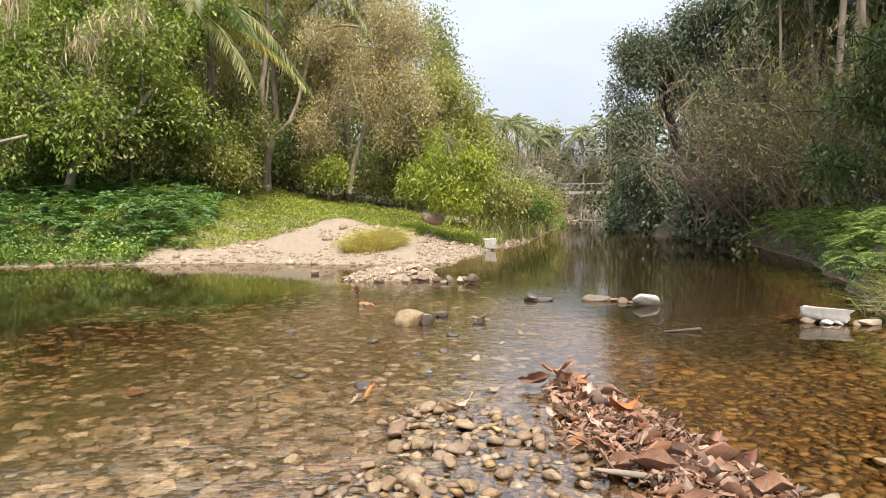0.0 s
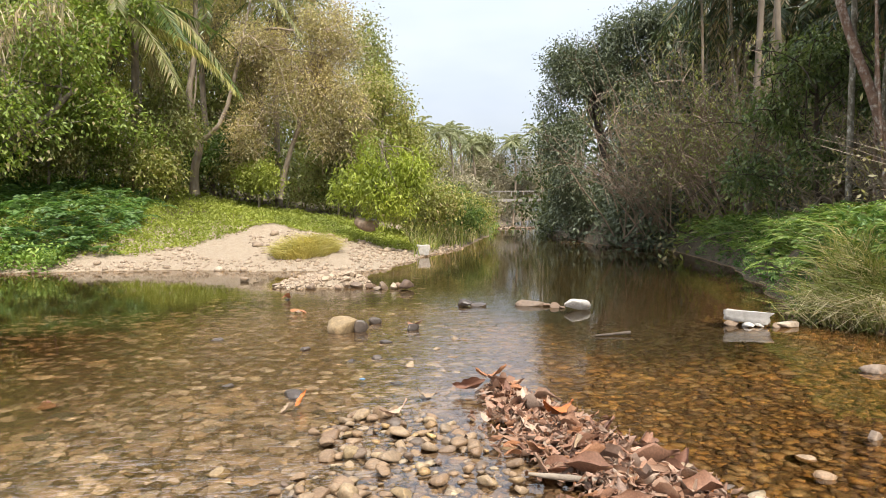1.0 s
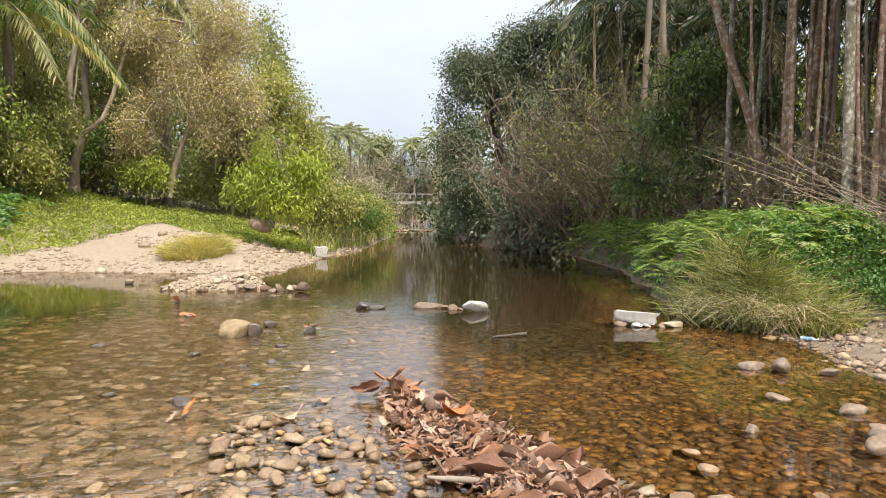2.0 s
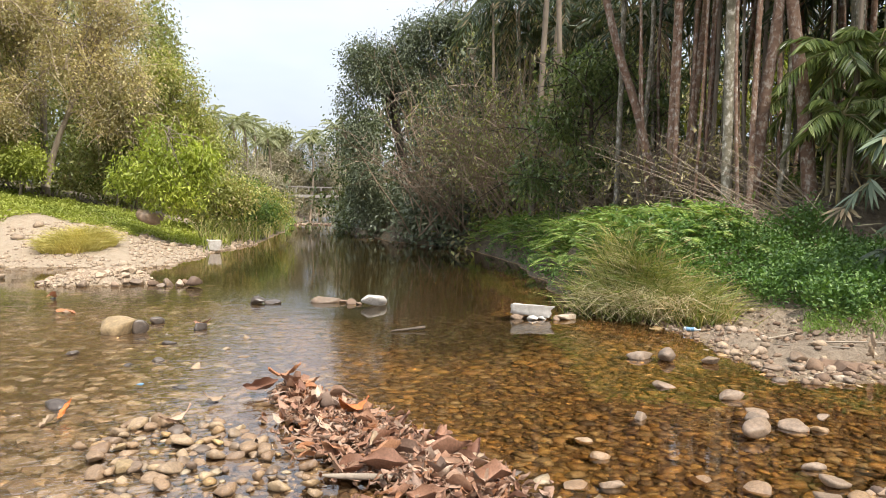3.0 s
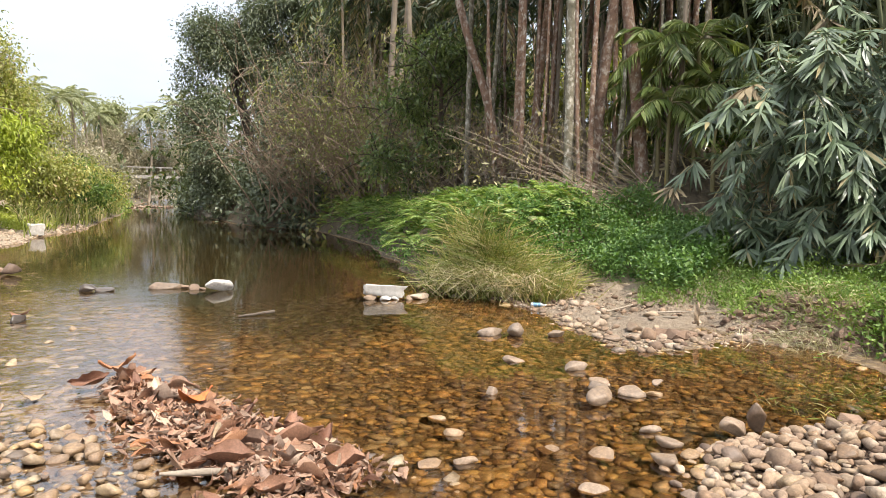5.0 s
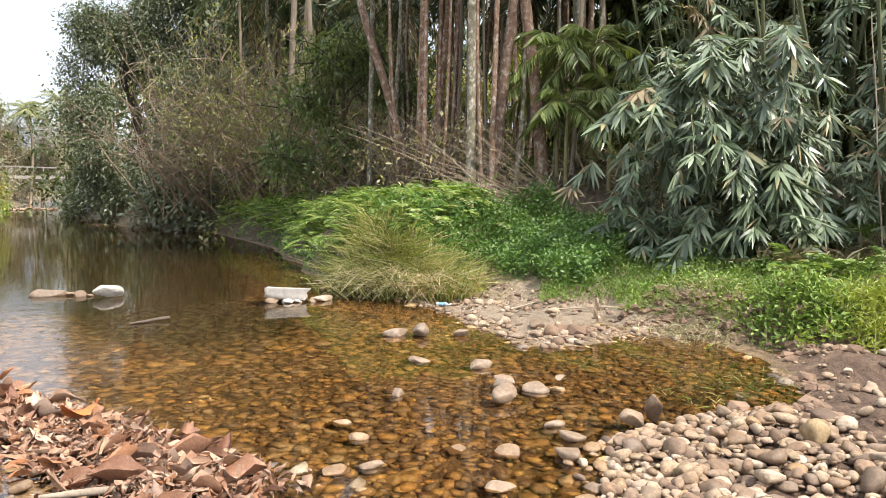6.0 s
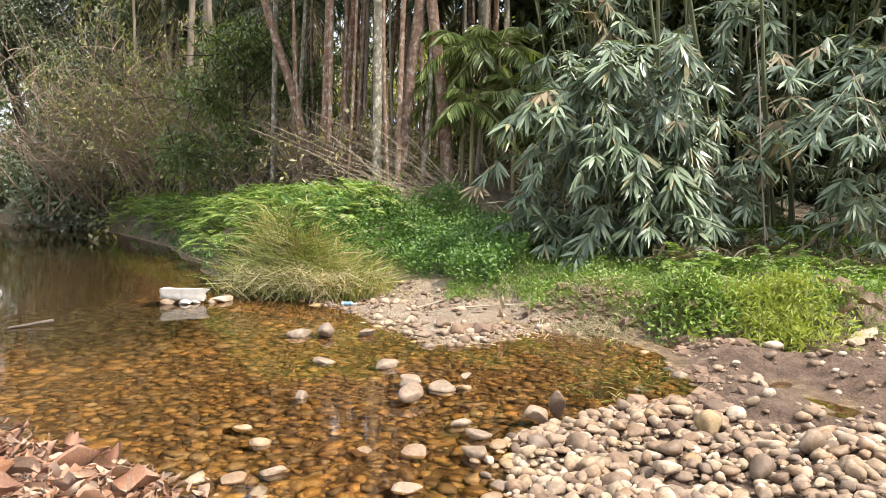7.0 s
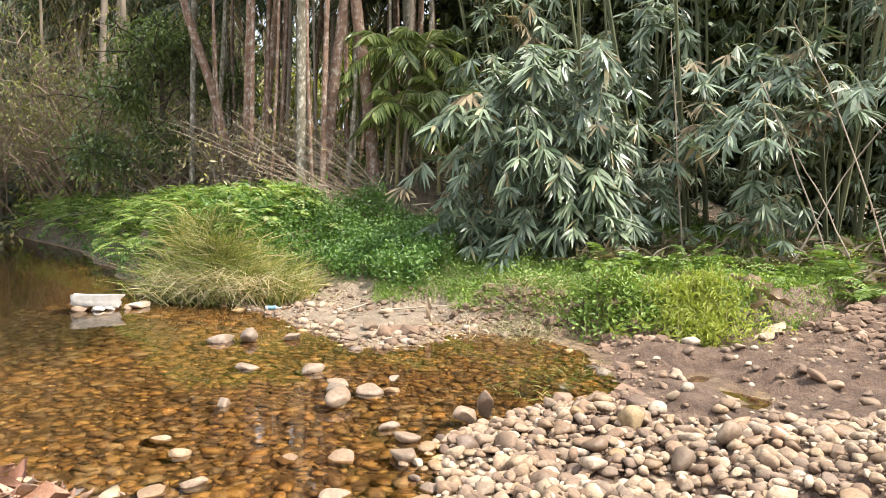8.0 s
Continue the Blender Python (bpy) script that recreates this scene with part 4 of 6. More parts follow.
# ---- right bank ----
tree("river_tree", "large dark green tree leaning over the river", [(12.5, 37, 0.9), (12.2, 37, 3), (11.6, 37, 6), (11.2, 37, 8.5)], 0.35,
     [((11.2, 37, 7.9), (3.0, 3.4, 2.9)), ((9.2, 36, 5.6), (1.7, 2.6, 2.2)), ((9.9, 35, 2.5), (1.9, 2.6, 2.0)), ((13.2, 35, 6.4), (2.6, 2.8, 3.6)), ((12, 34.5, 3), (2.2, 2.2, 2.4)), ((14.6, 36, 9.3), (2.8, 2.6, 2.6)), ((9.8, 36.3, 8.5), (1.9, 2, 1.9)), ((12.0, 36.2, 10.0), (1.9, 2, 1.5)), ((13.8, 36, 10.6), (2.4, 2.2, 1.6))], 6000, 14, 0.28, 0.16, 0.075, M_DARKTREE, M_BARKDARK, 18, 0.4, twigs=60)
tree("bank_tree", "dark green leafy tree among the palms", [(10.1, 15.7, 1.2), (10.0, 15.7, 2.6), (9.9, 15.6, 4.4)], 0.08,
     [((9.8, 15.6, 4.7), (1.2, 1.0, 0.7)), ((10.9, 15.0, 3.9), (1.0, 0.9, 0.7)), ((9.2, 16.0, 3.5), (0.9, 0.8, 0.6)), ((10.2, 15.4, 2.5), (1.2, 0.8, 0.6)), ((8.9, 16.2, 2.2), (0.8, 0.7, 0.5))], 760, 12, 0.24, 0.15, 0.055, M_BANKTREE, M_BARKDARK, 12, twigs=140)


def twig_bush(name, label, base, spreadx, hgt, n, leaf, n_leaf, bark, aim=(0, 0)):
    """Arching thin stems from a stool, with side twigs and few leaves."""
    base = np.array(base, float)
    ob = thing(name, base, label, "bush", "twiggy bushes of the right bank")
    chunks, tips = [], []
    for k in range(n):
        a = rng.uniform(0, 6.28)
        o = rng.uniform(0.15, 1.0)
        way = np.array([math.cos(a) * o + aim[0], math.sin(a) * o + aim[1], 1.0])
        line = bend(base + rng.normal(0, spreadx * 0.35, 3) * [1, 1, 0.05], way, hgt * rng.uniform(0.5, 1.05), 7, 0.28 * o, 0.12)
        chunks.append(tube(line, np.linspace(rng.uniform(0.012, 0.035), 0.006, 7), 4, False))
        for j in range(10):
            s = line[rng.integers(2, 7)]
            t = bend(s, way * 0.5 + rng.normal(0, 0.6, 3), rng.uniform(0.5, 1.5), 5, 0.15, 0.2)
            chunks.append(tube(t, np.linspace(0.012, 0.005, 5), 3, False))
            tips.append(t[2:])
    part("stem", [(v - base, f) for v, f in chunks], bark, ob)
    tips = np.concatenate(tips)
    at = tips[rng.integers(0, len(tips), n_leaf)] + rng.normal(0, 0.08, (n_leaf, 3))
    v, f = blades(at, rng.normal(0, 1, (n_leaf, 3)), rng.uniform(0.08, 0.2, n_leaf), rng.uniform(0.03, 0.07, n_leaf))
    part("foliage", [(v - base, f)], leaf, ob)
    return ob


twig_bush("twiggy_bush", "large half-bare bush of pale arching twigs at the water", (11.6, 26.6, 0.5), 2.6, 7.4, 130, M_DARKTREE, 5000, M_TWIGRED, (-0.2, -0.1))
twig_bush("twiggy_bush", "half-bare bush of pale arching twigs behind the bank", (14.2, 27.5, 1.2), 2.4, 8.4, 90, M_WOOD, 9000, M_TWIGPALE, (-0.1, -0.1))
twig_bush("twiggy_bush", "tangle of brown twigs and small olive leaves", (12.4, 22.5, 0.9), 2.4, 6.4, 130, M_WOOD, 9500, M_TWIGRED, (-0.15, 0))
twig_bush("twiggy_bush", "tangle of brown twigs and small olive leaves", (12.6, 19.5, 1.2), 2.0, 4.2, 90, M_WOOD, 7000, M_TWIGRED, (-0.1, 0))
twig_bush("twiggy_bush", "low brown brushwood below the palms", (11.0, 15.5, 1.2), 1.6, 1.9, 80, M_OLIVE, 2500, M_TWIG, (-0.2, 0))
twig_bush("twiggy_bush", "low brown brushwood below the palms", (10.6, 12.5, 1.4), 1.6, 1.5, 60, M_OLIVE, 1800, M_TWIG, (-0.2, 0))
for bx, by, bz, r in ((13.5, 29, 3.5, 2.0), (14.5, 25, 4.5, 2.2), (15, 21, 4, 2), (10.6, 29.5, 1.4, 1.3), (12.5, 24.3, 2, 1.3), (12.9, 20.6, 2.2, 1.4), (11.6, 18.2, 2.0, 1.0), (14.5, 17.5, 2.8, 1.5), (16.5, 14.5, 3.0, 1.6), (12.5, 15.0, 1.9, 0.9)):
    tree("understory_shrub", "shaded green shrub among the trunks", [(bx, by, ground_z(bx, by) - 0.05), (bx, by, bz * 0.6), (bx, by, bz)], 0.05, [((bx, by, bz), (r, r, r * 0.9)), ((bx, by - 0.5, bz * 0.6), (r * 0.9, r * 0.9, bz * 0.4))], int(170 * r), 12, 0.25, 0.2, 0.07, M_DARKTREE if by > 16 else M_SHRUB, M_BARKDARK, 6, category="shrub", group="shrubs among the palms")


tree("tall_tree", "tall dark tree behind the twiggy bushes", [(17, 34, 1.8), (17, 34, 6), (16.8, 34, 11)], 0.25, [((16.5, 34, 10), (3, 2.5, 3)), ((18.5, 33, 6.5), (2.5, 2.5, 3)), ((15.5, 33, 5), (2, 2, 3))], 900, 12, 0.4, 0.34, 0.15, M_DARKTREE, M_BARKDARK, 10)
tree("tall_tree", "tall dark tree behind the twiggy bushes", [(21, 32, 1.8), (21, 32, 6), (21, 32, 11)], 0.25, [((21, 32, 10), (3, 2.5, 3)), ((22, 31, 6), (2.5, 2.5, 3.5))], 700, 12, 0.4, 0.34, 0.15, M_DARKTREE, M_BARKDARK, 8)
wood_mass("shore_undergrowth", "dark undergrowth hanging over the far right shore", [(10.9, 25.5), (9.9, 31), (11.2, 42), (12.5, 50), (15.8, 66), (22, 86)], -0.35, 1.9, 0.45, 1500, 0.28, M_DARKTREE)
wood_mass("plantation_depth", "leaves behind the palms, coloured dark for deep shade", [(13, 52), (19, 40), (26, 33), (32, 24), (35, 14), (36, 2)], 0.0, 9.4, 1.8, 7000, 0.42, M_SHADEWOOD)
wood_mass("plantation_floor", "low shaded plants on the plantation floor", [(13, 24), (16, 19), (19, 14), (21, 9)], -0.05, 1.0, 1.6, 2200, 0.26, M_WOOD)


def polar(az, d):
    """Place at d metres from the viewing place, az degrees to the right of straight ahead."""
    return 0.22 + d * math.sin(radians(az)), 0.36 + d * math.cos(radians(az))


# the palms that stand out: azimuth and distance of the foot, azimuth at 5.6 m up, radius, bark
STANDING = [(25.2, 27, 24.9, 0.06, M_BARKPALE), (26.6, 28, 27.2, 0.07, M_BARKPALE), (27.4, 27.5, 27.0, 0.06, M_BARKPALE),
            (37.9, 15.5, 33.6, 0.10, M_BARKPALM), (38.4, 16, 38.7, 0.11, M_BARKPALM), (39.4, 16.5, 40.6, 0.10, M_BARKPALM), (42.5, 14, 42.4, 0.10, M_BARKARECA), (44.2, 14, 45.8, 0.115, M_BARKPALM),
            (48.2, 14, 46.3, 0.13, M_BARKPALM), (34.5, 16.5, 34.7, 0.07, M_BARKARECA), (36.2, 17, 36.9, 0.06, M_BARKARECA), (28.0, 23, 28.6, 0.11, M_BARKGREY), (30.5, 22, 30.0, 0.1, M_BARKGREY),
            (28.4, 25, 29.4, 0.1, M_BARKPALE), (56.2, 17, 57.0, 0.13, M_BARKPALM), (50.6, 15.5, 50.9, 0.07, M_BARKARECA), (49.9, 17, 49.6, 0.07, M_BARKPALM), (46.4, 17, 46.7, 0.08, M_BARKARECA), (41.0, 18, 41.3, 0.08, M_BARKPALM),
            (51.5, 16, 51.6, 0.07, M_BARKPALM), (52.4, 15, 52.4, 0.06, M_BARKARECA)]
for az, d, az2, r, bark in STANDING:
    x, y = polar(az, d)
    x2, y2 = polar(az2, d)
    g, hgt = ground_z(x, y), rng.uniform(9.0, 12.5)
    f = (hgt - g) / (5.6 - g)
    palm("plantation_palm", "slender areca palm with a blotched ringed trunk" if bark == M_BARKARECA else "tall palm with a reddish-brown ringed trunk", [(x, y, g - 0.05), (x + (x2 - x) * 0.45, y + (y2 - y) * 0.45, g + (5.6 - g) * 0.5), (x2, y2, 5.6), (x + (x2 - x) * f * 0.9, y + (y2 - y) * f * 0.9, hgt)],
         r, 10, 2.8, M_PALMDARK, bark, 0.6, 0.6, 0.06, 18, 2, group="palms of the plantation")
for k in range(158):
    az, d = (rng.uniform(25, 66), rng.uniform(17, 34)) if k < 110 else (rng.uniform(36, 53.5), rng.uniform(13.5, 19))
    if az < 34 and d < 27:
        d += 10
    x, y = polar(az, d)
    if ground_z(x, y) < 0.9:
        continue
    g, hgt = ground_z(x, y), rng.uniform(6.5, 11.5) + 1.5 * (k >= 110)
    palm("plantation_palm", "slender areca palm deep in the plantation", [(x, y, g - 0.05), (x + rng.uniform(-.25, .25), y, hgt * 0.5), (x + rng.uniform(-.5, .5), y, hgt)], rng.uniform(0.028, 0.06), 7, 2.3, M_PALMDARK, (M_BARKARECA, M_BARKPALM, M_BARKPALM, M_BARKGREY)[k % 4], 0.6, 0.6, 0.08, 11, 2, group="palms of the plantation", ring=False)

# bright leaf colours here paint in sunlight on foliage behind the palms
for az, d, zc, r, m in ((47.5, 27, 6.5, 1.5, M_BRIGHT), (51.5, 24, 6.0, 1.3, M_BRIGHT), (55.5, 22, 5.6, 1.5, M_LEFTWOOD), (42, 30, 6.0, 1.6, M_LEFTWOOD), (58, 21, 6.2, 1.2, M_BRIGHT), (36.5, 28, 6.8, 1.5, M_LEFTWOOD)):
    bx, by = polar(az, d)
    tree("sunlit_tree", "small tree deep in the plantation, leaves coloured bright yellow-green as if sunlit", [(bx, by, ground_z(bx, by)), (bx, by, zc * 0.6), (bx, by, zc)], 0.06, [((bx, by, zc), (r, r, r)), ((bx, by, zc - 1.5), (r * 0.8, r * 0.8, r))], 160, 10, 0.3, 0.3, 0.12, m, M_BARKDARK, 5, group="sunlit trees of the plantation")

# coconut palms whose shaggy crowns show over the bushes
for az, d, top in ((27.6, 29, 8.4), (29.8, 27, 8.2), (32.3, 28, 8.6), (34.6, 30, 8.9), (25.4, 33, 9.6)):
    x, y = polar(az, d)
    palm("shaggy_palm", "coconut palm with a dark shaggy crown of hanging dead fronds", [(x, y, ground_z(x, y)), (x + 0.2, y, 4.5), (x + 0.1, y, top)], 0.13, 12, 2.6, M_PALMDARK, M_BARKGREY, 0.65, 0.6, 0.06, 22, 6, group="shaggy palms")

# young arecas with green fronds
for az, d, top, n, fl in ((49.2, 14.0, 4.25, 12, 1.15), (51.8, 14.2, 4.3, 11, 1.2), (49.9, 13.4, 3.1, 9, 1.0), (47.6, 14.6, 3.6, 8, 0.9), (53.2, 13.8, 3.4, 8, 1.1)):
    x, y = polar(az, d)
    g = ground_z(x, y)
    palm("young_areca", "young areca palm with glossy green arching fronds", [(x, y, g), (x, y, g + (top - g) * 0.6), (x + 0.05, y, top)], 0.04, n, fl, M_YOUNGPALM, M_CANE, 0.55, 0.5, 0.05, 20, 0, group="young areca palms", hang=0.55, split=True)

# dry brush on the ground between the ferns and the palms
P = scatter(2600, 8.0, 16, 6.0, 18, lambda x, y, z: (z > 0.7))
v, f = blades(P + [0, 0, 0.03], rng.normal(0, 1, P.shape) * [1, 1, 0.35] + [0, 0, 0.25], rng.uniform(0.2, 0.6, len(P)), 0.035)
stuff("dry_brush", "dry fallen fronds and litter under the palms", "litter", [(v, f)], M_STRAW)
P = scatter(260, 8.2, 16, 6.0, 18, lambda x, y, z: (z > 0.8))
stuff("brushwood", "brown brushwood lying under the palms", "brushwood", many_tubes(P, rng.normal(0, 1, P.shape) * [1, 1, 0.3] + [0, 0, 0.35], rng.uniform(0.6, 1.8, len(P)), rng.uniform(0.008, 0.016, len(P)), 6, 0.3, 0.15), M_TWIG)
P = scatter(2600, 9.2, 17, 5.5, 18, lambda x, y, z: (z > 0.8) & (waves(x, y, 0.9, 91) > 0.1))
stuff("palm_floor_plants", "low green plants below the palms", "plants", [herb(P, 5, 0.2, 0.05, lift=0.25)], M_SHRUB)

# fallen canes arching over the bank
for k in range(34):
    az, d = rng.uniform(43, 51), rng.uniform(12.0, 13.4)
    x, y = polar(az, d)
    g = ground_z(x, y)
    ob = thing("dry_cane", (x, y, g), "thin dry cane leaning across in front of the palms", "cane", "fallen canes")
    left = np.array([-math.cos(radians(az)), math.sin(radians(az)), 0]) + rng.normal(0, 0.12, 3)
    line = bend((0, 0, 0.02), left + [0, 0, rng.uniform(0.25, 1.1)], rng.uniform(1.2, 3.2), 8, 0.14, 0.05)
    part("stem", [tube(line, np.linspace(0.009, 0.004, 8), 4)], M_TWIG if k % 3 else M_TWIGRED, ob)

# ---- bamboo ----
bamboo = thing("bamboo_thicket", (9.8, 3.4, 0.8), "dense bamboo thicket with large drooping grey-green leaves", "bamboo")
BO = np.array([9.8, 3.4, 0.8])
for k in range(60):
    az, d = rng.uniform(57, 92), rng.uniform(11.0, 14.5)
    x, y = polar(az, d)
    g = ground_z(x, y)
    line = bend((x, y, g), (rng.normal(-0.1, 0.12), rng.normal(0, 0.12), 1), rng.uniform(6, 9), 10, rng.uniform(0, 0.15), 0.02)
    v, f = tube(line, np.linspace(rng.uniform(0.02, 0.045), 0.012, 10), 6, False)
    part("culm", [(v - BO, f)], M_CULM, bamboo)


def fan(at, way, n, length, width, spread):
    """A spray of bamboo leaves hanging from one twig end."""
    way = unit(np.asarray(way, float))
    side = unit(np.cross(way, [0, 0, 1.0]))
    up = np.cross(side, way)
    a = np.linspace(-spread, spread, n) + rng.normal(0, 0.08, n)
    D = np.cos(a)[:, None] * way + np.sin(a)[:, None] * side + rng.normal(0, 0.1, (n, 3))
    L = length * (0.6 + 0.45 * np.cos(a)) * rng.uniform(0.85, 1.1, n)
    P = np.asarray(at, float) - way * rng.uniform(0, 0.2, n)[:, None] * length
    return lances(P, D, L, width * rng.uniform(0.8, 1.15, n), up + np.zeros((n, 3)))


sprays, dry_sprays, twigs = [], [], []


def leafy_branch(az, d, z, reach, size, dry=False):
    """A drooping bamboo branch that reaches out of the thicket, with a spray at each node and a large one at its tip."""
    x, y = polar(az, d)
    out = np.array([0.22 - x, 0.36 - y, 0.0]) / d
    way = unit(out * rng.uniform(0.5, 1.0) + np.array([-out[1], out[0], 0]) * rng.normal(0, 0.7) + [0, 0, rng.uniform(0.0, 0.5)])
    line = bend((x, y, z), way, reach, 7, 0.75, 0.05)
    twigs.append(tube(line, np.linspace(0.009, 0.004, 7), 3, False))
    for i in range(2, 7):
        go = unit(line[i] - line[i - 1])
        for _ in range(1 if i < 6 else 2):
            hang = go * 0.8 + rng.normal(0, 0.5, 3) + out * 0.35 - [0, 0, rng.uniform(0.2, 0.7)]
            big = size * (0.7 + 0.1 * i) * rng.uniform(0.75, 1.2)
            (dry_sprays if dry or rng.random() < 0.03 else sprays).append(fan(line[i], hang, rng.integers(5, 10), 0.27 * big, 0.037 * big, rng.uniform(0.7, 1.3)))


# the clump that bulges out beside the palms, then the thicket behind it
for k in range(150):
    az, zz = rng.uniform(54.6, 66), rng.uniform(0.7, 3.2)
    if zz > 0.9 + 0.42 * (az - 53):
        continue
    leafy_branch(az, 10.2 + 0.5 * float(waves(np.array(az / 2.0), np.array(zz * 1.6), 1.2, 19)) + abs(rng.normal(0, 0.5)), zz + 0.35, rng.uniform(0.6, 1.2), rng.uniform(0.85, 1.3))
for k in range(400):
    az, zz = rng.uniform(57, 92), 0.55 + 6.0 * rng.random() ** 1.35
    gap = float(waves(np.array(az / 2.6), np.array(zz * 1.3), 1.0, 17))
    if gap < -0.2:
        continue
    d = 11.0 - 0.6 * gap + 0.45 * max(0, zz - 3.0) + abs(rng.normal(0, 0.7)) - 0.5 * (az > 74)
    leafy_branch(az, d, zz + 0.3, rng.uniform(0.5, 1.3), rng.uniform(0.7, 1.25), rng.random() < 0.05)
# small shaded sprays inside
for k in range(1900):
    az, zz = rng.uniform(54, 92), rng.uniform(0.7, 7.2)
    x, y = polar(az, 12.2 + abs(rng.normal(0, 0.8)))
    sprays.append(fan((x, y, zz), rng.normal(0, 0.5, 3) - [0, 0, 0.5], rng.integers(5, 9), 0.26, 0.04, 1.0))
tagged(part("leaf_sprays", [(v - BO, f) for v, f in sprays], M_BAMBOOLEAF, bamboo), kind="stuff")
tagged(part("dry_sprays", [(v - BO, f) for v, f in dry_sprays], M_BAMBOODRY, bamboo), kind="stuff")
tagged(part("twig", [(v - BO, f) for v, f in twigs], M_CANE, bamboo), kind="stuff")
# backing trees carry the dark shade-toned leaves, so gaps read as shade
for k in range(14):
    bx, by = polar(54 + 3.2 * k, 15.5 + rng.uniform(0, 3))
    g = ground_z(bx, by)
    tree("backing_tree", "tree behind the bamboo, leaves coloured dark for shade", [(bx, by, g), (bx, by, 4), (bx, by, 8)], 0.12, [((bx, by, 6), (1.9, 1.8, 3)), ((bx, by, 2.5), (1.7, 1.6, 1.8))], 480, 12, 0.4, 0.26, 0.11, M_SHADEWOOD, M_BARKDARK, 4, group="trees behind the bamboo")

# ---- plants of the right bank ----
P = scatter(1500, 6.2, 13.5, 8.6, 25, lambda x, y, z: (z > 0.25) & (inside_distance(x, y, RIGHT_SHORE, [(-60, -900), (900, -900), (900, 240)]) < 2.6))
stuff("bank_ferns", "lush bright green ferns covering the river bank", "ferns", fern_bank(P, 0.85, 0.17, 0.03, 18), M_FERN)
P = scatter(6000, 5.4, 12, 8.2, 22, lambda x, y, z: (z > 0.02) & (inside_distance(x, y, RIGHT_SHORE, [(-60, -900), (900, -900), (900, 240)]) < 2.6))
stuff("bank_undergrowth", "dark green undergrowth below the ferns", "undergrowth", [herb(P, 4, 0.12, 0.045, lift=0.2)], M_FERNDARK)
u = rng.random(4200)
P = np.stack([5.85 + 0.75 * u + rng.normal(0, 0.2, 4200), 9.0 - 1.35 * u + rng.normal(0, 0.2, 4200), np.zeros(4200)], 1)
P[:, 2] = np.maximum(height(P[:, 0], P[:, 1]), -0.03)
outw = (P - np.stack([6.1 + 0.75 * u, 9.15 - 1.35 * u, 0 * u], 1)) * 1.3
tagged(part("river_grass", [grass(P, 0.72, 0.014, 0.6, 0.5, outw * 0.3)], M_GRASS), "arching straw and green grass clump over the water", "grass", kind="stuff")
P = scatter(9500, 6.3, 10, 5.6, 9.0, lambda x, y, z: (z > 0.25) & (y > 5.6 + 0.25 * (x - 6.3)))
stuff("dark_creeper", "dark green creeping plants behind the grass clump", "ground cover", [herb(P, 6, 0.065, 0.034, lift=0.33)], M_FERNDARK)
P = scatter(21000, 6.2, 12.5, 1.3, 6.6, lambda x, y, z: (z > 0.14) & (y > np.interp(x, [6.4, 6.9, 7.5, 9.2, 12], [3.2, 2.7, 2.0, 1.35, 0.9])) & (x > 6.35) & (y < 6.0 + 0.12 * x))
stuff("bench_grass", "short green grass and herbs on the bench below the bamboo", "grass", [grass(np.repeat(P, 2, 0) + rng.normal(0, 0.04, (2 * len(P), 3)) * [1, 1, 0.1], 0.16, 0.009, 0.7, 0.5), herb(P[::2], 4, 0.05, 0.022, lift=0.13)], M_CREEP)

u = rng.random(620)
P = np.stack([5.6 + 0.66 * u + rng.normal(0, 0.13, 620), 8.85 - 1.3 * u + rng.normal(0, 0.13, 620), rng.uniform(0.1, 0.34, 620)], 1)
tagged(part("straw_fringe", [grass(P, 0.36, 0.010, 0.8, 1.5, np.array([-0.7, -0.5, 0.0]))], M_STRAW), "bleached straw hanging over the water below the grass clump", "grass", kind="stuff")
# plants of the bench's edge
for at, n, m, l, w, lift, name, lab in (((7.15, 3.3), 380, M_CREEP, 0.065, 0.03, 0.2, "leafy_bush", "low bush with soft mid-green leaves at the bench's edge"), ((7.4, 2.6), 700, M_YELLOWGREEN, 0.09, 0.018, 0.22, "olive_bush", "olive-yellow fine-leaved bush beside the muddy track")):
    P = np.stack([rng.normal(at[0], 0.22, n), rng.normal(at[1], 0.24, n), np.zeros(n)], 1)
    P[:, 2] = height(P[:, 0], P[:, 1])
    ob = thing(name, (*at, 0), lab, "bush")
    part("foliage", [(v - [*at, 0], f) for v, f in [herb(P, 7, l, w, lift=lift)]], m, ob)
    stems = many_tubes(P[:60], rng.normal(0, 0.4, (60, 3)) + [0, 0, 1], np.full(60, lift + 0.1), np.full(60, 0.006), 4)
    tagged(part("stem", [(v - [*at, 0], f) for v, f in stems], M_CANE, ob), kind="stuff")
P = np.array([[*polar(az, d), 0] for az, d in zip(rng.uniform(66, 85, 36), rng.uniform(8.7, 9.5, 36))])
P[:, 2] = height(P[:, 0], P[:, 1])
stuff("bamboo_ferns", "bright ferns at the foot of the bamboo", "ferns", fern_bank(P, 0.7, 0.14, 0.03, 16), M_FERN)
P = np.array([[*polar(az, d), 0] for az, d in zip(rng.uniform(64, 92, 700), rng.uniform(9.2, 10.6, 700))])
P[:, 2] = height(P[:, 0], P[:, 1])
stuff("dry_litter", "dry bamboo leaves and sheaths under the thicket", "litter", [herb(P, 2, 0.3, 0.05, up=0.25, lift=0.15)], M_BAMBOODRY)
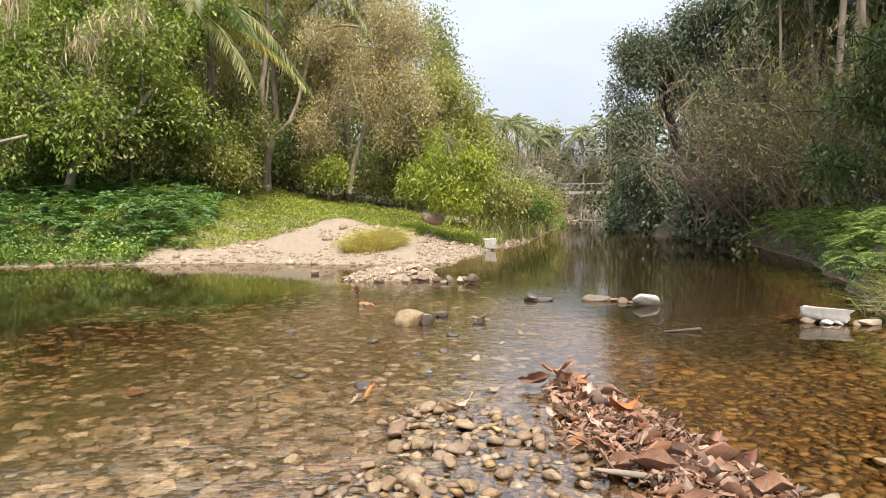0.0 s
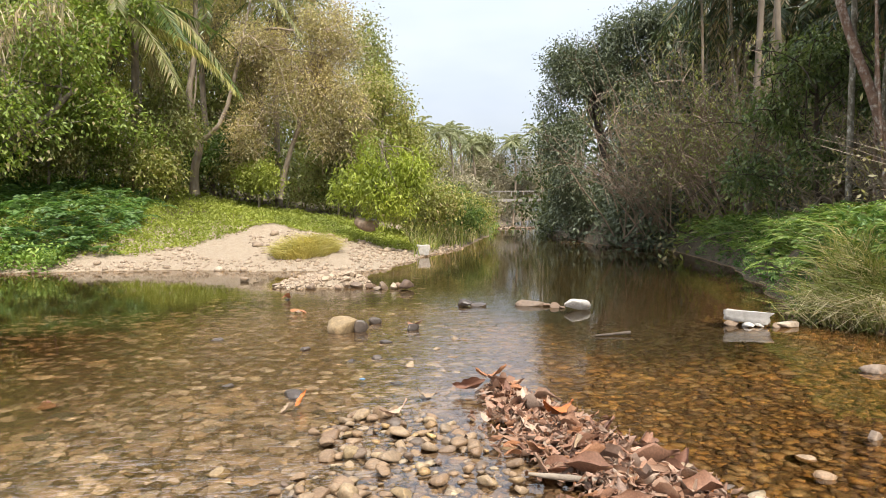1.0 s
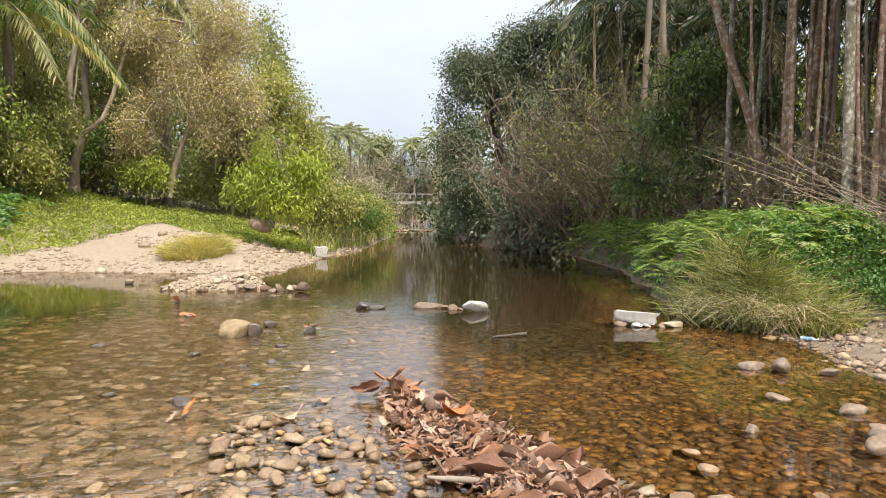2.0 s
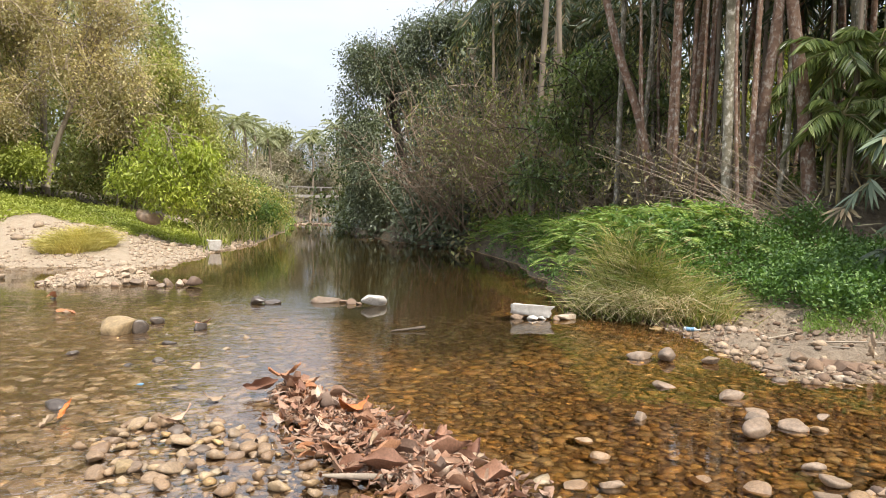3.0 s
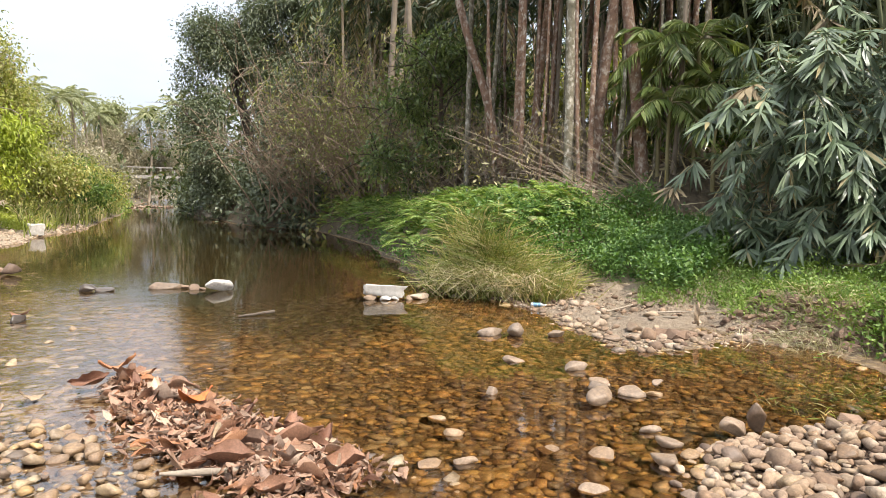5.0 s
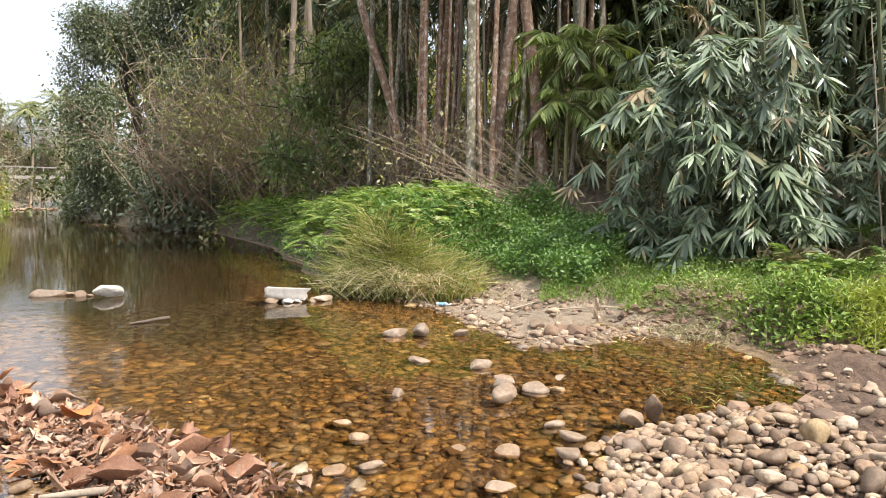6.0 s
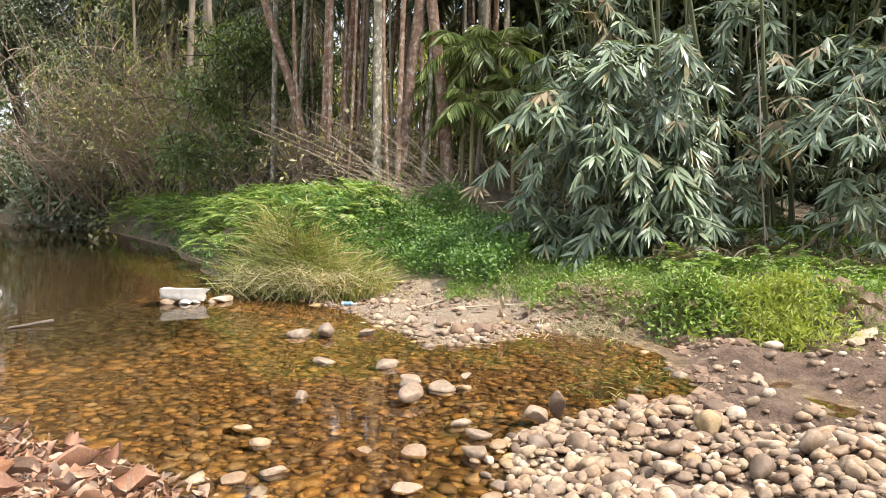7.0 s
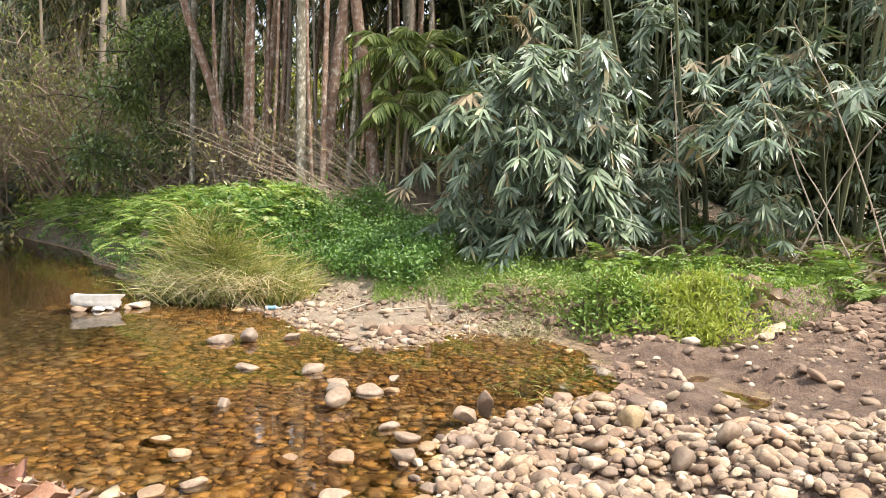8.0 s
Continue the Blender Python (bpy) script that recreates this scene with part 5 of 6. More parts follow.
for az, d, az2, z2 in ((82, 9.0, 77, 3.6), (83.5, 9.2, 79, 2.6), (79, 9.4, 85, 3.0), (86, 9.0, 80, 4.4), (72, 10, 71, 4.6)):
    x, y = polar(az, d)
    x2, y2 = polar(az2, d + 0.5)
    g = ground_z(x, y)
    ob = thing("dead_culm", (x, y, g), "dead grey bamboo culm leaning out of the thicket", "cane", "dead culms")
    part("stem", [tube(bend((0, 0, 0), (x2 - x, y2 - y, z2 - g), math.dist((x, y, g), (x2, y2, z2)), 8, 0.18, 0.08), np.linspace(0.010, 0.006, 8), 6)], M_TWIG, ob)
P = np.stack([rng.normal(7.0, 0.3, 900), rng.normal(4.2, 0.28, 900), np.zeros(900)], 1)
P[:, 2] = height(P[:, 0], P[:, 1])
tagged(part("dead_grass", [grass(P, 0.2, 0.008, 0.9, 0.7, np.array([-0.2, -0.1, 0]))], M_STRAW), "dead brown grass and roots on the cut bank", "grass")
P = scatter(900, 4.6, 6.3, 2.7, 4.4, lambda x, y, z: (z < -0.02) & (np.abs(y - 2.2 - 0.35 * (6.6 - x)) < 0.45))
P[:, 2] = np.maximum(P[:, 2], -0.09)
stuff("water_weed", "yellow-green weed in the shallow cove", "water plants", [herb(P, 5, 0.1, 0.008, up=0.02, lift=0.0)], M_GRASS)

# ---- stones ----


def pebble_mesh(name, seed, flat=0.6, sides=8, rings=4, rough=0.12):
    r = np.random.default_rng(seed)
    th = np.linspace(0, np.pi, rings + 2)[1:-1]
    ph = np.linspace(0, 2 * np.pi, sides, endpoint=False)
    v = [[0, 0, 1.0]] + [[math.sin(a) * math.cos(b + 0.4 * i), math.sin(a) * math.sin(b + 0.4 * i), math.cos(a)] for i, a in enumerate(th) for b in ph] + [[0, 0, -1.0]]
    v = np.array(v)
    ax = r.normal(0, 1, (3, 3))
    v = v * (1 + rough * (np.sin(v @ ax[0] * 2.1 + r.uniform(0, 6)) + 0.7 * np.sin(v @ ax[1] * 3.3 + 1)))[:, None]
    # blunt facets
    for c in unit(r.normal(0, 1, (8, 3))):
        over = v @ c - r.uniform(0.45, 0.78)
        v = v - np.outer(np.clip(over, 0, None) * 0.95, c)
    v *= [1.0, r.uniform(0.62, 0.88), flat * r.uniform(0.8, 1.15)]
    v *= 0.5
    f = [[0, 1 + j, 1 + (j + 1) % sides] for j in range(sides)]
    for i in range(rings - 1):
        a, b = 1 + i * sides, 1 + (i + 1) * sides
        for j in range(sides):
            j2 = (j + 1) % sides
            f += [[a + j, b + j, b + j2], [a + j, b + j2, a + j2]]
    last = len(v) - 1
    f += [[last, last - sides + (j + 1) % sides, last - sides + j] for j in range(sides)]
    return v, np.array(f)


def hull_stone(seed, flat=0.6, n=11):
    """A sharp chip: the hull of a few points on a flattened ball. One unit long."""
    r = np.random.default_rng(seed)
    k = np.arange(n) + 0.5
    ph, th = np.arccos(1 - 2 * k / n), np.pi * (1 + 5 ** 0.5) * k
    p = np.stack([np.cos(th) * np.sin(ph), np.sin(th) * np.sin(ph), np.cos(ph)], 1) + r.normal(0, 0.22, (n, 3))
    p = unit(p) * r.uniform(0.85, 1.1, (n, 1)) * [1.0, r.uniform(0.62, 0.9), flat * r.uniform(0.8, 1.2)]
    bm = bmesh.new()
    for q in p:
        bm.verts.new(q)
    bmesh.ops.convex_hull(bm, input=bm.verts[:])
    for v in [v for v in bm.verts if not v.link_faces]:
        bm.verts.remove(v)
    return bm_arrays(bm)


def bm_arrays(bm):
    """Vertices and triangles of a bmesh, one unit long, and frees it."""
    bmesh.ops.triangulate(bm, faces=bm.faces[:])
    bm.verts.index_update()
    v = np.array([x.co[:] for x in bm.verts])
    f = np.array([[y.index for y in x.verts] for x in bm.faces])
    bm.free()
    return v / (v[:, 0].max() - v[:, 0].min()), f


def worn_stone(seed, flat=0.6, detail=2, cuts=8):
    """A river cobble: a ball with blunt, worn facets, uneven in outline. One unit long."""
    r = np.random.default_rng(seed)
    bm = bmesh.new()
    bmesh.ops.create_icosphere(bm, subdivisions=detail, radius=1)
    ax, ph = r.normal(0, 1, (3, 3)), r.uniform(0, 6, 3)
    cut = [(unit(c), r.uniform(0.38, 0.74)) for c in r.normal(0, 1, (cuts, 3))]
    size = np.array([1.0, r.uniform(0.6, 0.92), flat * r.uniform(0.75, 1.25)])
    for v in bm.verts:
        p = np.array(v.co)
        p = p * (1 + 0.05 * np.sin(p @ ax[0] * 2.0 + ph[0]) + 0.04 * np.sin(p @ ax[1] * 4.0 + ph[1]))
        for c, at in cut:
            p = p - c * max(0.0, p @ c - at) * 0.85
        v.co = p * size
    return bm_arrays(bm)


PEBBLES = [pebble_mesh("pebble", s, 0.5, 7, 3, 0.16) for s in range(8)]
WORN = [worn_stone(s + 400, 0.6) for s in range(8)]
CHIPS = [hull_stone(s, 0.6, 11) for s in range(8)]


def shared_stones(material, flat=0.6, rough=0.12, sides=7, rings=3, n=7, seed=50, angular_kind=False):
    out = []
    for s in range(n):
        me = tri_mesh("cobble", [worn_stone(seed + s, flat) if angular_kind else pebble_mesh("cobble", seed + s, flat, sides, rings, rough)], True)
        me.materials.append(material)
        out.append(me)
    return out


def lay_stones(P, sizes, meshes, parent, name="cobble", sink=0.25, tilt=14):
    for p, s in zip(P, sizes):
        ob = new(name, meshes[rng.integers(len(meshes))])
        ob.matrix_basis = pose(p[0], p[1], p[2] + s * (0.28 - sink * 0.55), rng.normal(0, tilt), rng.normal(0, tilt), rng.uniform(0, 360)) @ Matrix.Scale(s, 4)
        if parent:
            ob.parent = parent


def stone_bits(P, sizes, kinds=PEBBLES):
    out = []
    for p, s in zip(P, sizes):
        v, f = kinds[rng.integers(8)]
        a = rng.uniform(0, 6.28)
        c, si = math.cos(a), math.sin(a)
        w = v @ np.array([[c, si, 0], [-si, c, 0], [0, 0, 1]]) * s
        out.append((w + p + [0, 0, s * 0.08], f))
    return out


WETSTONES = shared_stones(M_STONEWET, 0.42, 0.16, n=10)
DAMPSTONES = shared_stones(M_STONEDAMP, 0.5, n=10, seed=120, angular_kind=True)
DRYSTONES = shared_stones(M_STONE, 0.52, n=14, seed=80, angular_kind=True)


def one_stone(name, label, at, size, material, seed, flat=0.6, turn=0, squash=(1, 1, 1), rough=0.15, tilt=(0, 0)):
    me = tri_mesh(name, [worn_stone(seed, flat, 3, 9)], True)
    ob = link(name, me, material)
    ob.matrix_basis = pose(at[0], at[1], at[2], tilt[0], tilt[1], turn) @ Matrix.Diagonal((size * squash[0], size * squash[1], size * squash[2], 1))
    return tagged(ob, label, "stone")




def angular(name, label, at, dims, material, seed, turn=0, tilt=(0, 0), jag=0.12):
    """A broken block: a box with chipped corners, split faces and uneven sides."""
    bm = bmesh.new()
    bmesh.ops.create_cube(bm, size=1)
    r = random.Random(seed)
    for v in bm.verts:
        v.co += Vector((r.uniform(-jag, jag), r.uniform(-jag, jag), r.uniform(-jag, jag)))
    bmesh.ops.bevel(bm, geom=bm.edges[:], offset=0.06, segments=2, affect="EDGES", profile=0.6)
    bmesh.ops.subdivide_edges(bm, edges=bm.edges[:], cuts=2, use_grid_fill=True)
    for v in bm.verts:
        v.co += v.co.normalized() * (0.10 * noise.noise(v.co * 2.2 + Vector((seed, 0, 0))) + 0.06 * noise.noise(v.co * 7.0 + Vector((0, seed, 0))))
        v.co = Vector((v.co.x * dims[0], v.co.y * dims[1], v.co.z * dims[2]))
    me = bpy.data.meshes.new(name)
    bm.to_mesh(me)
    bm.free()
    for p in me.polygons:
        p.use_smooth = True
    ob = link(name, me, material)
    ob.matrix_basis = pose(*at, *tilt, turn)
    return tagged(ob, label, "stone")


# single stones in the river
one_stone("boulder", "rounded tan boulder in the riffle", (-0.45, 9.12, 0.07), 0.40, M_TANSTONE, 3, 0.78, 200)
one_stone("dark_stone", "dark wet stone leaning on the tan boulder", (-0.22, 9.1, 0.03), 0.2, M_DARKSTONE, 5, 0.8, 30)
one_stone("dark_stone", "dark wet stone with caught leaves in the riffle", (0.43, 9.12, 0.03), 0.22, M_DARKSTONE, 6, 0.6, 50)
one_stone("dark_stone", "small dark wet stone in the riffle", (-0.05, 9.75, 0.02), 0.18, M_DARKSTONE, 7, 0.6)
one_stone("dark_stone", "black wet stone breaking the surface", (1.38, 11.3, 0.04), 0.24, M_DARKSTONE, 8, 0.7)
one_stone("dark_stone", "black wet stone breaking the surface", (1.58, 11.25, 0.02), 0.26, M_DARKSTONE, 9, 0.4)
for k, (x, y) in enumerate(((0.63, 7.8), (-0.27, 7.3), (0.0, 7.4), (-1.17, 11.1), (-1.56, 12.7), (-1.31, 6.4), (0.3, 7.0), (-0.7, 6.0), (0.36, 5.75), (0.75, 7.35), (0.1, 8.3), (-0.8, 8.0), (0.9, 8.4), (0.15, 6.3), (-1.9, 8.8))):
    one_stone("wet_stone", "small dark wet stone breaking the riffle", (x, y, -0.01), 0.11 + 0.025 * (k % 4), M_DARKSTONE if k % 3 else M_STONEDAMP, 20 + k, 0.5, 40 * k)
one_stone("grey_rock", "pale angular rock standing in the river", (2.98, 10.58, 0.08), 0.46, M_WHITESTONE, 29, 0.55, 35, (1, 1, 1), 0.15, (0, 10))
one_stone("flat_rock", "flat grey slab-like rock in the river", (2.38, 11.22, 0.03), 0.5, M_RIVERSTONE, 6, 0.3, -8)
for k, (x, y, s) in enumerate(((2.62, 11.05, 0.14), (2.72, 10.9, 0.16), (2.8, 10.8, 0.12), (2.66, 11.15, 0.1))):
    one_stone("small_stone", "small brown stone between two larger rocks", (x, y, 0.01), s, M_STONE, 31 + k, 0.6, 60 * k)
angular("white_slab", "flat white stone slab resting on smaller stones", (4.72, 8.85, 0.105), (0.52, 0.30, 0.14), M_WHITESTONE, 12, -28, (-5, 3), 0.09)
for k, (x, y, s, m) in enumerate(((4.52, 8.85, 0.2, M_STONE), (4.66, 8.72, 0.2, M_WHITESTONE), (4.78, 8.68, 0.15, M_WHITESTONE), (4.98, 8.6, 0.15, M_STONE), (4.88, 8.78, 0.2, M_STONE))):
    one_stone("prop_stone", "stone beside the white slab", (x, y, 0.02), s, m, 41 + k, 0.6, 70 * k)
one_stone("low_rock", "low pale brown rock beside the white slab", (5.12, 8.62, 0.03), 0.32, M_STONE, 48, 0.45, 20)
angular("white_block", "white block at the tip of the beach", (1.57, 24.4, 0.2), (0.42, 0.35, 0.34), M_WHITESTONE, 14, 10)
one_stone("mossy_rock", "greenish rock beside the gravel mound", (0.55, 13.95, 0.09), 0.30, M_STONE, 15, 0.7)
one_stone("beach_rock", "smooth rock at the top of the beach", (-0.25, 24.0, 1.15), 0.8, M_RIVERSTONE, 16, 0.55)
# stones at the foot of the mound, down to the mossy rock
for k, (x, y, s) in enumerate(((-0.1, 14.35, 0.22), (0.12, 14.2, 0.28), (0.3, 14.05, 0.2), (-0.4, 14.5, 0.25), (0.42, 14.3, 0.16), (0.0, 13.95, 0.18), (-0.75, 14.3, 0.2), (-2.0, 14.9, 0.2), (-2.9, 16.3, 0.2), (-1.3, 14.4, 0.24))):
    one_stone("mound_stone", "grey-tan stone at the foot of the gravel mound", (x, y, 0.04), s, M_RIVERSTONE if k % 2 else M_STONE, 300 + k, 0.6, 50 * k)
# rocks of the pool
for k, (x, y, s, z) in enumerate(((4.50, 6.15, 0.34, 0.02), (4.66, 5.95, 0.32, 0.06), (4.98, 5.7, 0.2, 0.03), (3.93, 5.1, 0.3, 0.0), (4.18, 4.58, 0.24, 0.02), (3.65, 3.74, 0.28, 0.06), (3.82, 3.95, 0.26, 0.04), (3.95, 4.08, 0.26, 0.03), (4.03, 3.84, 0.24, 0.01), (4.18, 3.75, 0.2, -0.02),
                                 (4.33, 3.86, 0.14, 0.04), (3.17, 4.36, 0.15, 0.01), (2.52, 4.08, 0.19, -0.02), (2.43, 3.76, 0.17, -0.01), (2.24, 3.36, 0.17, 0.0), (2.06, 3.42, 0.2, -0.01), (2.76, 3.28, 0.17, -0.02), (3.16, 2.78, 0.22, 0.02), (3.39, 2.98, 0.2, 0.02), (2.58, 2.74, 0.2, 0.0), (5.70, 5.34, 0.30, 0.09), (5.45, 5.1, 0.2, 0.05), (5.56, 4.65, 0.14, 0.03), (5.3, 5.25, 0.22, 0.03), (3.5, 3.2, 0.18, 0.0), (2.95, 3.05, 0.16, -0.02))):
    one_stone("pool_rock", "smooth tan river stone breaking the pool's surface", (x, y, z), s * 0.82, M_RIVERSTONE if z >= 0 else M_STONEDAMP, 60 + k, 0.46, 37 * k)
one_stone("upright_stone", "reddish upright stone at the edge of the heap", (4.04, 2.84, 0.09), 0.22, M_STONEDAMP, 21, 0.6, 15, (1, 0.7, 1), 0.25, (0, 70))
one_stone("flat_cobble", "pale flat cobble beside the upright stone", (3.86, 2.86, 0.06), 0.2, M_RIVERSTONE, 24, 0.5, 5)
one_stone("pale_cobble", "pale blunt-edged cobble on the heap", (4.28, 1.96, 0.12), 0.21, M_TANSTONE, 22, 0.65, 40)

# ---- heap of cobbles at the near right shore ----


def in_poly(x, y, poly):
    ins = np.zeros(np.shape(x), bool)
    for k in range(len(poly)):
        (ax, ay), (bx, by) = poly[k], poly[(k + 1) % len(poly)]
        ins ^= ((ay > y) != (by > y)) & (x < (bx - ax) * (y - ay) / ((by - ay) or 1e-9) + ax)
    return ins


def spaced(n, box, poly, gap, size):
    """Places and sizes of stones that hardly overlap."""
    out = []
    for _ in range(n):
        x, y = rng.uniform(box[0], box[1]), rng.uniform(box[2], box[3])
        s = float(np.clip(rng.lognormal(math.log(size), 0.42), size * 0.5, size * 2.0))
        if in_poly(np.array([x]), np.array([y]), poly)[0] and all((x - a) ** 2 + (y - b) ** 2 > (gap * (s + c) / 2) ** 2 for a, b, c in out):
            out.append((x, y, s))
    a = np.array(out)
    P = np.stack([a[:, 0], a[:, 1], height(a[:, 0], a[:, 1])], 1)
    return P, a[:, 2]


HEAP = [(3.25, 2.85), (3.72, 2.82), (4.46, 2.66), (4.82, 2.32), (4.55, 1.75), (4.95, 1.3), (5.3, 0.75), (4.3, 0.4), (3.5, 0.7), (2.9, 1.5), (2.65, 2.3), (2.95, 2.65)]
heap = thing("cobble_heap", (3.9, 2.0, 0.0), "heap of dry rounded tan and grey cobbles beside the pool", "stones")
P, S = spaced(7500, (2.5, 5.6, 0.2, 3.0), HEAP, 0.76, 0.078)
P, S = P[:300], S[:300]
P[:, 2] = np.maximum(P[:, 2], -0.02) + 0.02 * np.exp(-((P[:, 0] - 4.2) ** 2 + (P[:, 1] - 2.3) ** 2) / 0.3)
lay_stones(P - [3.9, 2.0, 0], S, DRYSTONES[:9] + DAMPSTONES[:9], heap, sink=0.14, tilt=8)
P, S = spaced(900, (3.2, 4.7, 1.2, 2.6), HEAP, 1.3, 0.088)
P, S = P[:60], S[:60]
top = thing("loose_cobbles", (3.9, 2.0, 0.0), "loose tan and brown cobbles lying on top of the heap", "stones")
P[:, 2] = np.maximum(P[:, 2], 0) + 0.02
lay_stones(P - [3.9, 2.0, 0], S, DRYSTONES[:9] + DAMPSTONES[:5], top, sink=0.12, tilt=8)

P = scatter(3600, 2.5, 5.4, 0.2, 2.95, lambda x, y, z: in_poly(x, y, HEAP))
stuff("heap_gravel", "small stones filling the gaps of the cobble heap", "gravel", stone_bits(P + [0, 0, 0.012], np.clip(rng.lognormal(math.log(0.055), 0.4, len(P)), 0.025, 0.12), WORN), M_STONEBITS, smooth=True)

# cobble bar left of the drift of leaves
BAR = [(-0.45, 5.0), (0.0, 5.5), (0.45, 5.2), (0.6, 4.6), (0.75, 4.2), (0.8, 3.6), (0.7, 3.2), (-0.9, 3.2), (-0.75, 3.7), (-0.3, 4.3)]
bar = thing("cobble_bar", (0, 4.2, 0), "bar of half-sunk rounded brown and tan river cobbles", "stones")
P, S = spaced(5200, (-0.9, 0.8, 3.2, 5.5), BAR, 0.64, 0.088)
P, S = P[:295], S[:295]
P[:, 2] = rng.uniform(-0.065, 0.004, len(P))
lay_stones(P - [0, 4.2, 0], S, DAMPSTONES + WETSTONES[:4], bar, sink=0.05, tilt=9)
for k, (x, y, s) in enumerate(((0.3, 4.78, 0.2), (0.13, 4.85, 0.17), (-0.2, 4.82, 0.12), (-0.34, 4.67, 0.2), (0.02, 5.3, 0.24), (-0.16, 4.45, 0.18), (0.78, 4.14, 0.15), (0.99, 4.05, 0.26), (-0.93, 4.24, 0.22), (-1.14, 4.14, 0.15), (-1.44, 4.3, 0.1), (-1.35, 4.34, 0.13), (0.07, 4.33, 0.2), (-0.31, 3.81, 0.2), (0.11, 3.78, 0.22))):
    one_stone("bar_stone", "rounded tan cobble standing out of the bar", (x, y, 0.015 if x > -0.9 else -0.02), s * 0.72, M_TANSTONE if k % 3 == 2 else M_STONEDAMP, 90 + k, 0.5, 33 * k)

P = scatter(1500, -0.95, 0.85, 3.1, 5.6, lambda x, y, z: in_poly(x, y, BAR))
P[:, 2] = rng.uniform(-0.06, -0.015, len(P))
stuff("bar_gravel", "small wet stones between the cobbles of the bar", "gravel", stone_bits(P, np.clip(rng.lognormal(math.log(0.055), 0.4, len(P)), 0.03, 0.11), WORN), M_BARBITS, smooth=True)

# pebbles of the river bed: those of the nearest pool singly, the rest together
P, S = spaced(4200, (1.9, 4.4, 2.5, 4.6), [(1.9, 4.6), (4.4, 4.6), (4.4, 2.9), (2.7, 2.6), (1.9, 2.55)], 0.8, 0.105)
P, S = P[:300], S[:300]
pool = thing("pool_bed", (3, 3.6, 0), "amber and brown pebbles on the bed of the clear pool", "stones", kind="structure")
lay_stones(P - [3, 3.6, 0], S, WETSTONES, pool, sink=0.15)


def bed(x, y, z):
    return z < -0.02


P = np.concatenate([scatter(5600, 1.2, 7.0, 2.4, 6.2, bed), scatter(1700, -2.5, 1.4, 3.0, 6.2, bed)])
Q = np.concatenate([scatter(3600, 1.2, 7.5, 6.2, 9.8, bed), scatter(3200, -5.5, 1.4, 3.4, 12.0, bed), scatter(500, -3, 2, 12, 17, bed)])
S = np.clip(rng.lognormal(math.log(0.088), 0.42, len(P)), 0.04, 0.2)
S2 = np.clip(rng.lognormal(math.log(0.10), 0.42, len(Q)), 0.04, 0.22)
lp, lq = P[:, 0] < 1.0, Q[:, 0] < 1.0
stuff("bed_pebbles", "brown and amber pebbles covering the river bed", "pebbles", stone_bits(P[~lp], S[~lp]) + stone_bits(Q[~lq], S2[~lq], CHIPS), M_STONEWETBITS)
stuff("riffle_pebbles", "paler pebbles under the shallow riffle", "pebbles", stone_bits(P[lp], S[lp], CHIPS) + stone_bits(Q[lq], S2[lq], CHIPS), M_PALEWETBITS)
bpy.data.objects["bed_pebbles"].data.polygons.foreach_set("use_smooth", np.full(len(bpy.data.objects["bed_pebbles"].data.polygons), True))

# gravel of the mound, the beaches and the track
P = scatter(3200, -2.9, 0.9, 13.4, 16.4, lambda x, y, z: z > -0.06)
stuff("mound_gravel", "pale gravel and stones of the mid-stream mound", "gravel", stone_bits(P, np.clip(rng.lognormal(math.log(0.075), 0.45, len(P)), 0.03, 0.26), CHIPS), M_PALEBITS)
P = scatter(6500, -11, 3.5, 17.8, 30, lambda x, y, z: (z > -0.04) & (y < beach_edge(x) + 0.5) & ((waves(x, y, 1.1, 61) > 0.0) | (x > -0.8) | (z < 0.22)))
stuff("beach_gravel", "pale pebbles and clods on the beach", "gravel", stone_bits(P, np.clip(rng.lognormal(math.log(0.075), 0.55, len(P)), 0.03, 0.34), CHIPS), M_PALEBITS, smooth=True)
P = np.concatenate([scatter(1500, 4.8, 7.2, 4.2, 8.2, lambda x, y, z: (z > -0.05) & (z < 0.3) & ((waves(x, y, 1.5, 64) > -0.1) | (z < 0.03))), scatter(900, 2.2, 9.5, -0.6, 3.0, lambda x, y, z: (z > -0.03) & (z < 0.4))])
stuff("shore_gravel", "brown gravel on the muddy shore and track", "gravel", stone_bits(P, np.clip(rng.lognormal(math.log(0.042), 0.55, len(P)), 0.018, 0.16), CHIPS), M_STONEBITS, smooth=True)
P = scatter(7000, 4.7, 10.0, -0.2, 3.6, lambda x, y, z: (z > 0.0) & (z < 0.6) & (waves(x, y, 1.3, 95) > -0.2) & (y < np.interp(x, [4.7, 6.5, 7.3, 9.0, 10.0], [3.6, 3.2, 2.1, 1.2, 0.8])))
P = np.concatenate([P, scatter(1600, 5.8, 7.4, 3.0, 5.2, lambda x, y, z: (z > 0.02) & (z < 0.4))])
M_CLOD = bark_mat("mud_clod", (0.10, 0.06, 0.038), (0.30, 0.20, 0.135), 5.0, (1, 1, 1))
stuff("mud_clods", "crumbled brown mud clods on the track", "mud", stone_bits(P, np.clip(rng.lognormal(math.log(0.06), 0.55, len(P)), 0.02, 0.24), CHIPS), M_CLOD)
track = thing("track_cobbles", (6, 1.5, 0), "cobbles pressed into the muddy track", "stones", kind="structure")
P = np.concatenate([scatter(75, 4.5, 8.5, -0.4, 2.6, lambda x, y, z: (z > 0.0) & (z < 0.4)), scatter(75, 5.0, 6.8, 4.2, 7.4, lambda x, y, z: (z > -0.03) & (z < 0.2))])
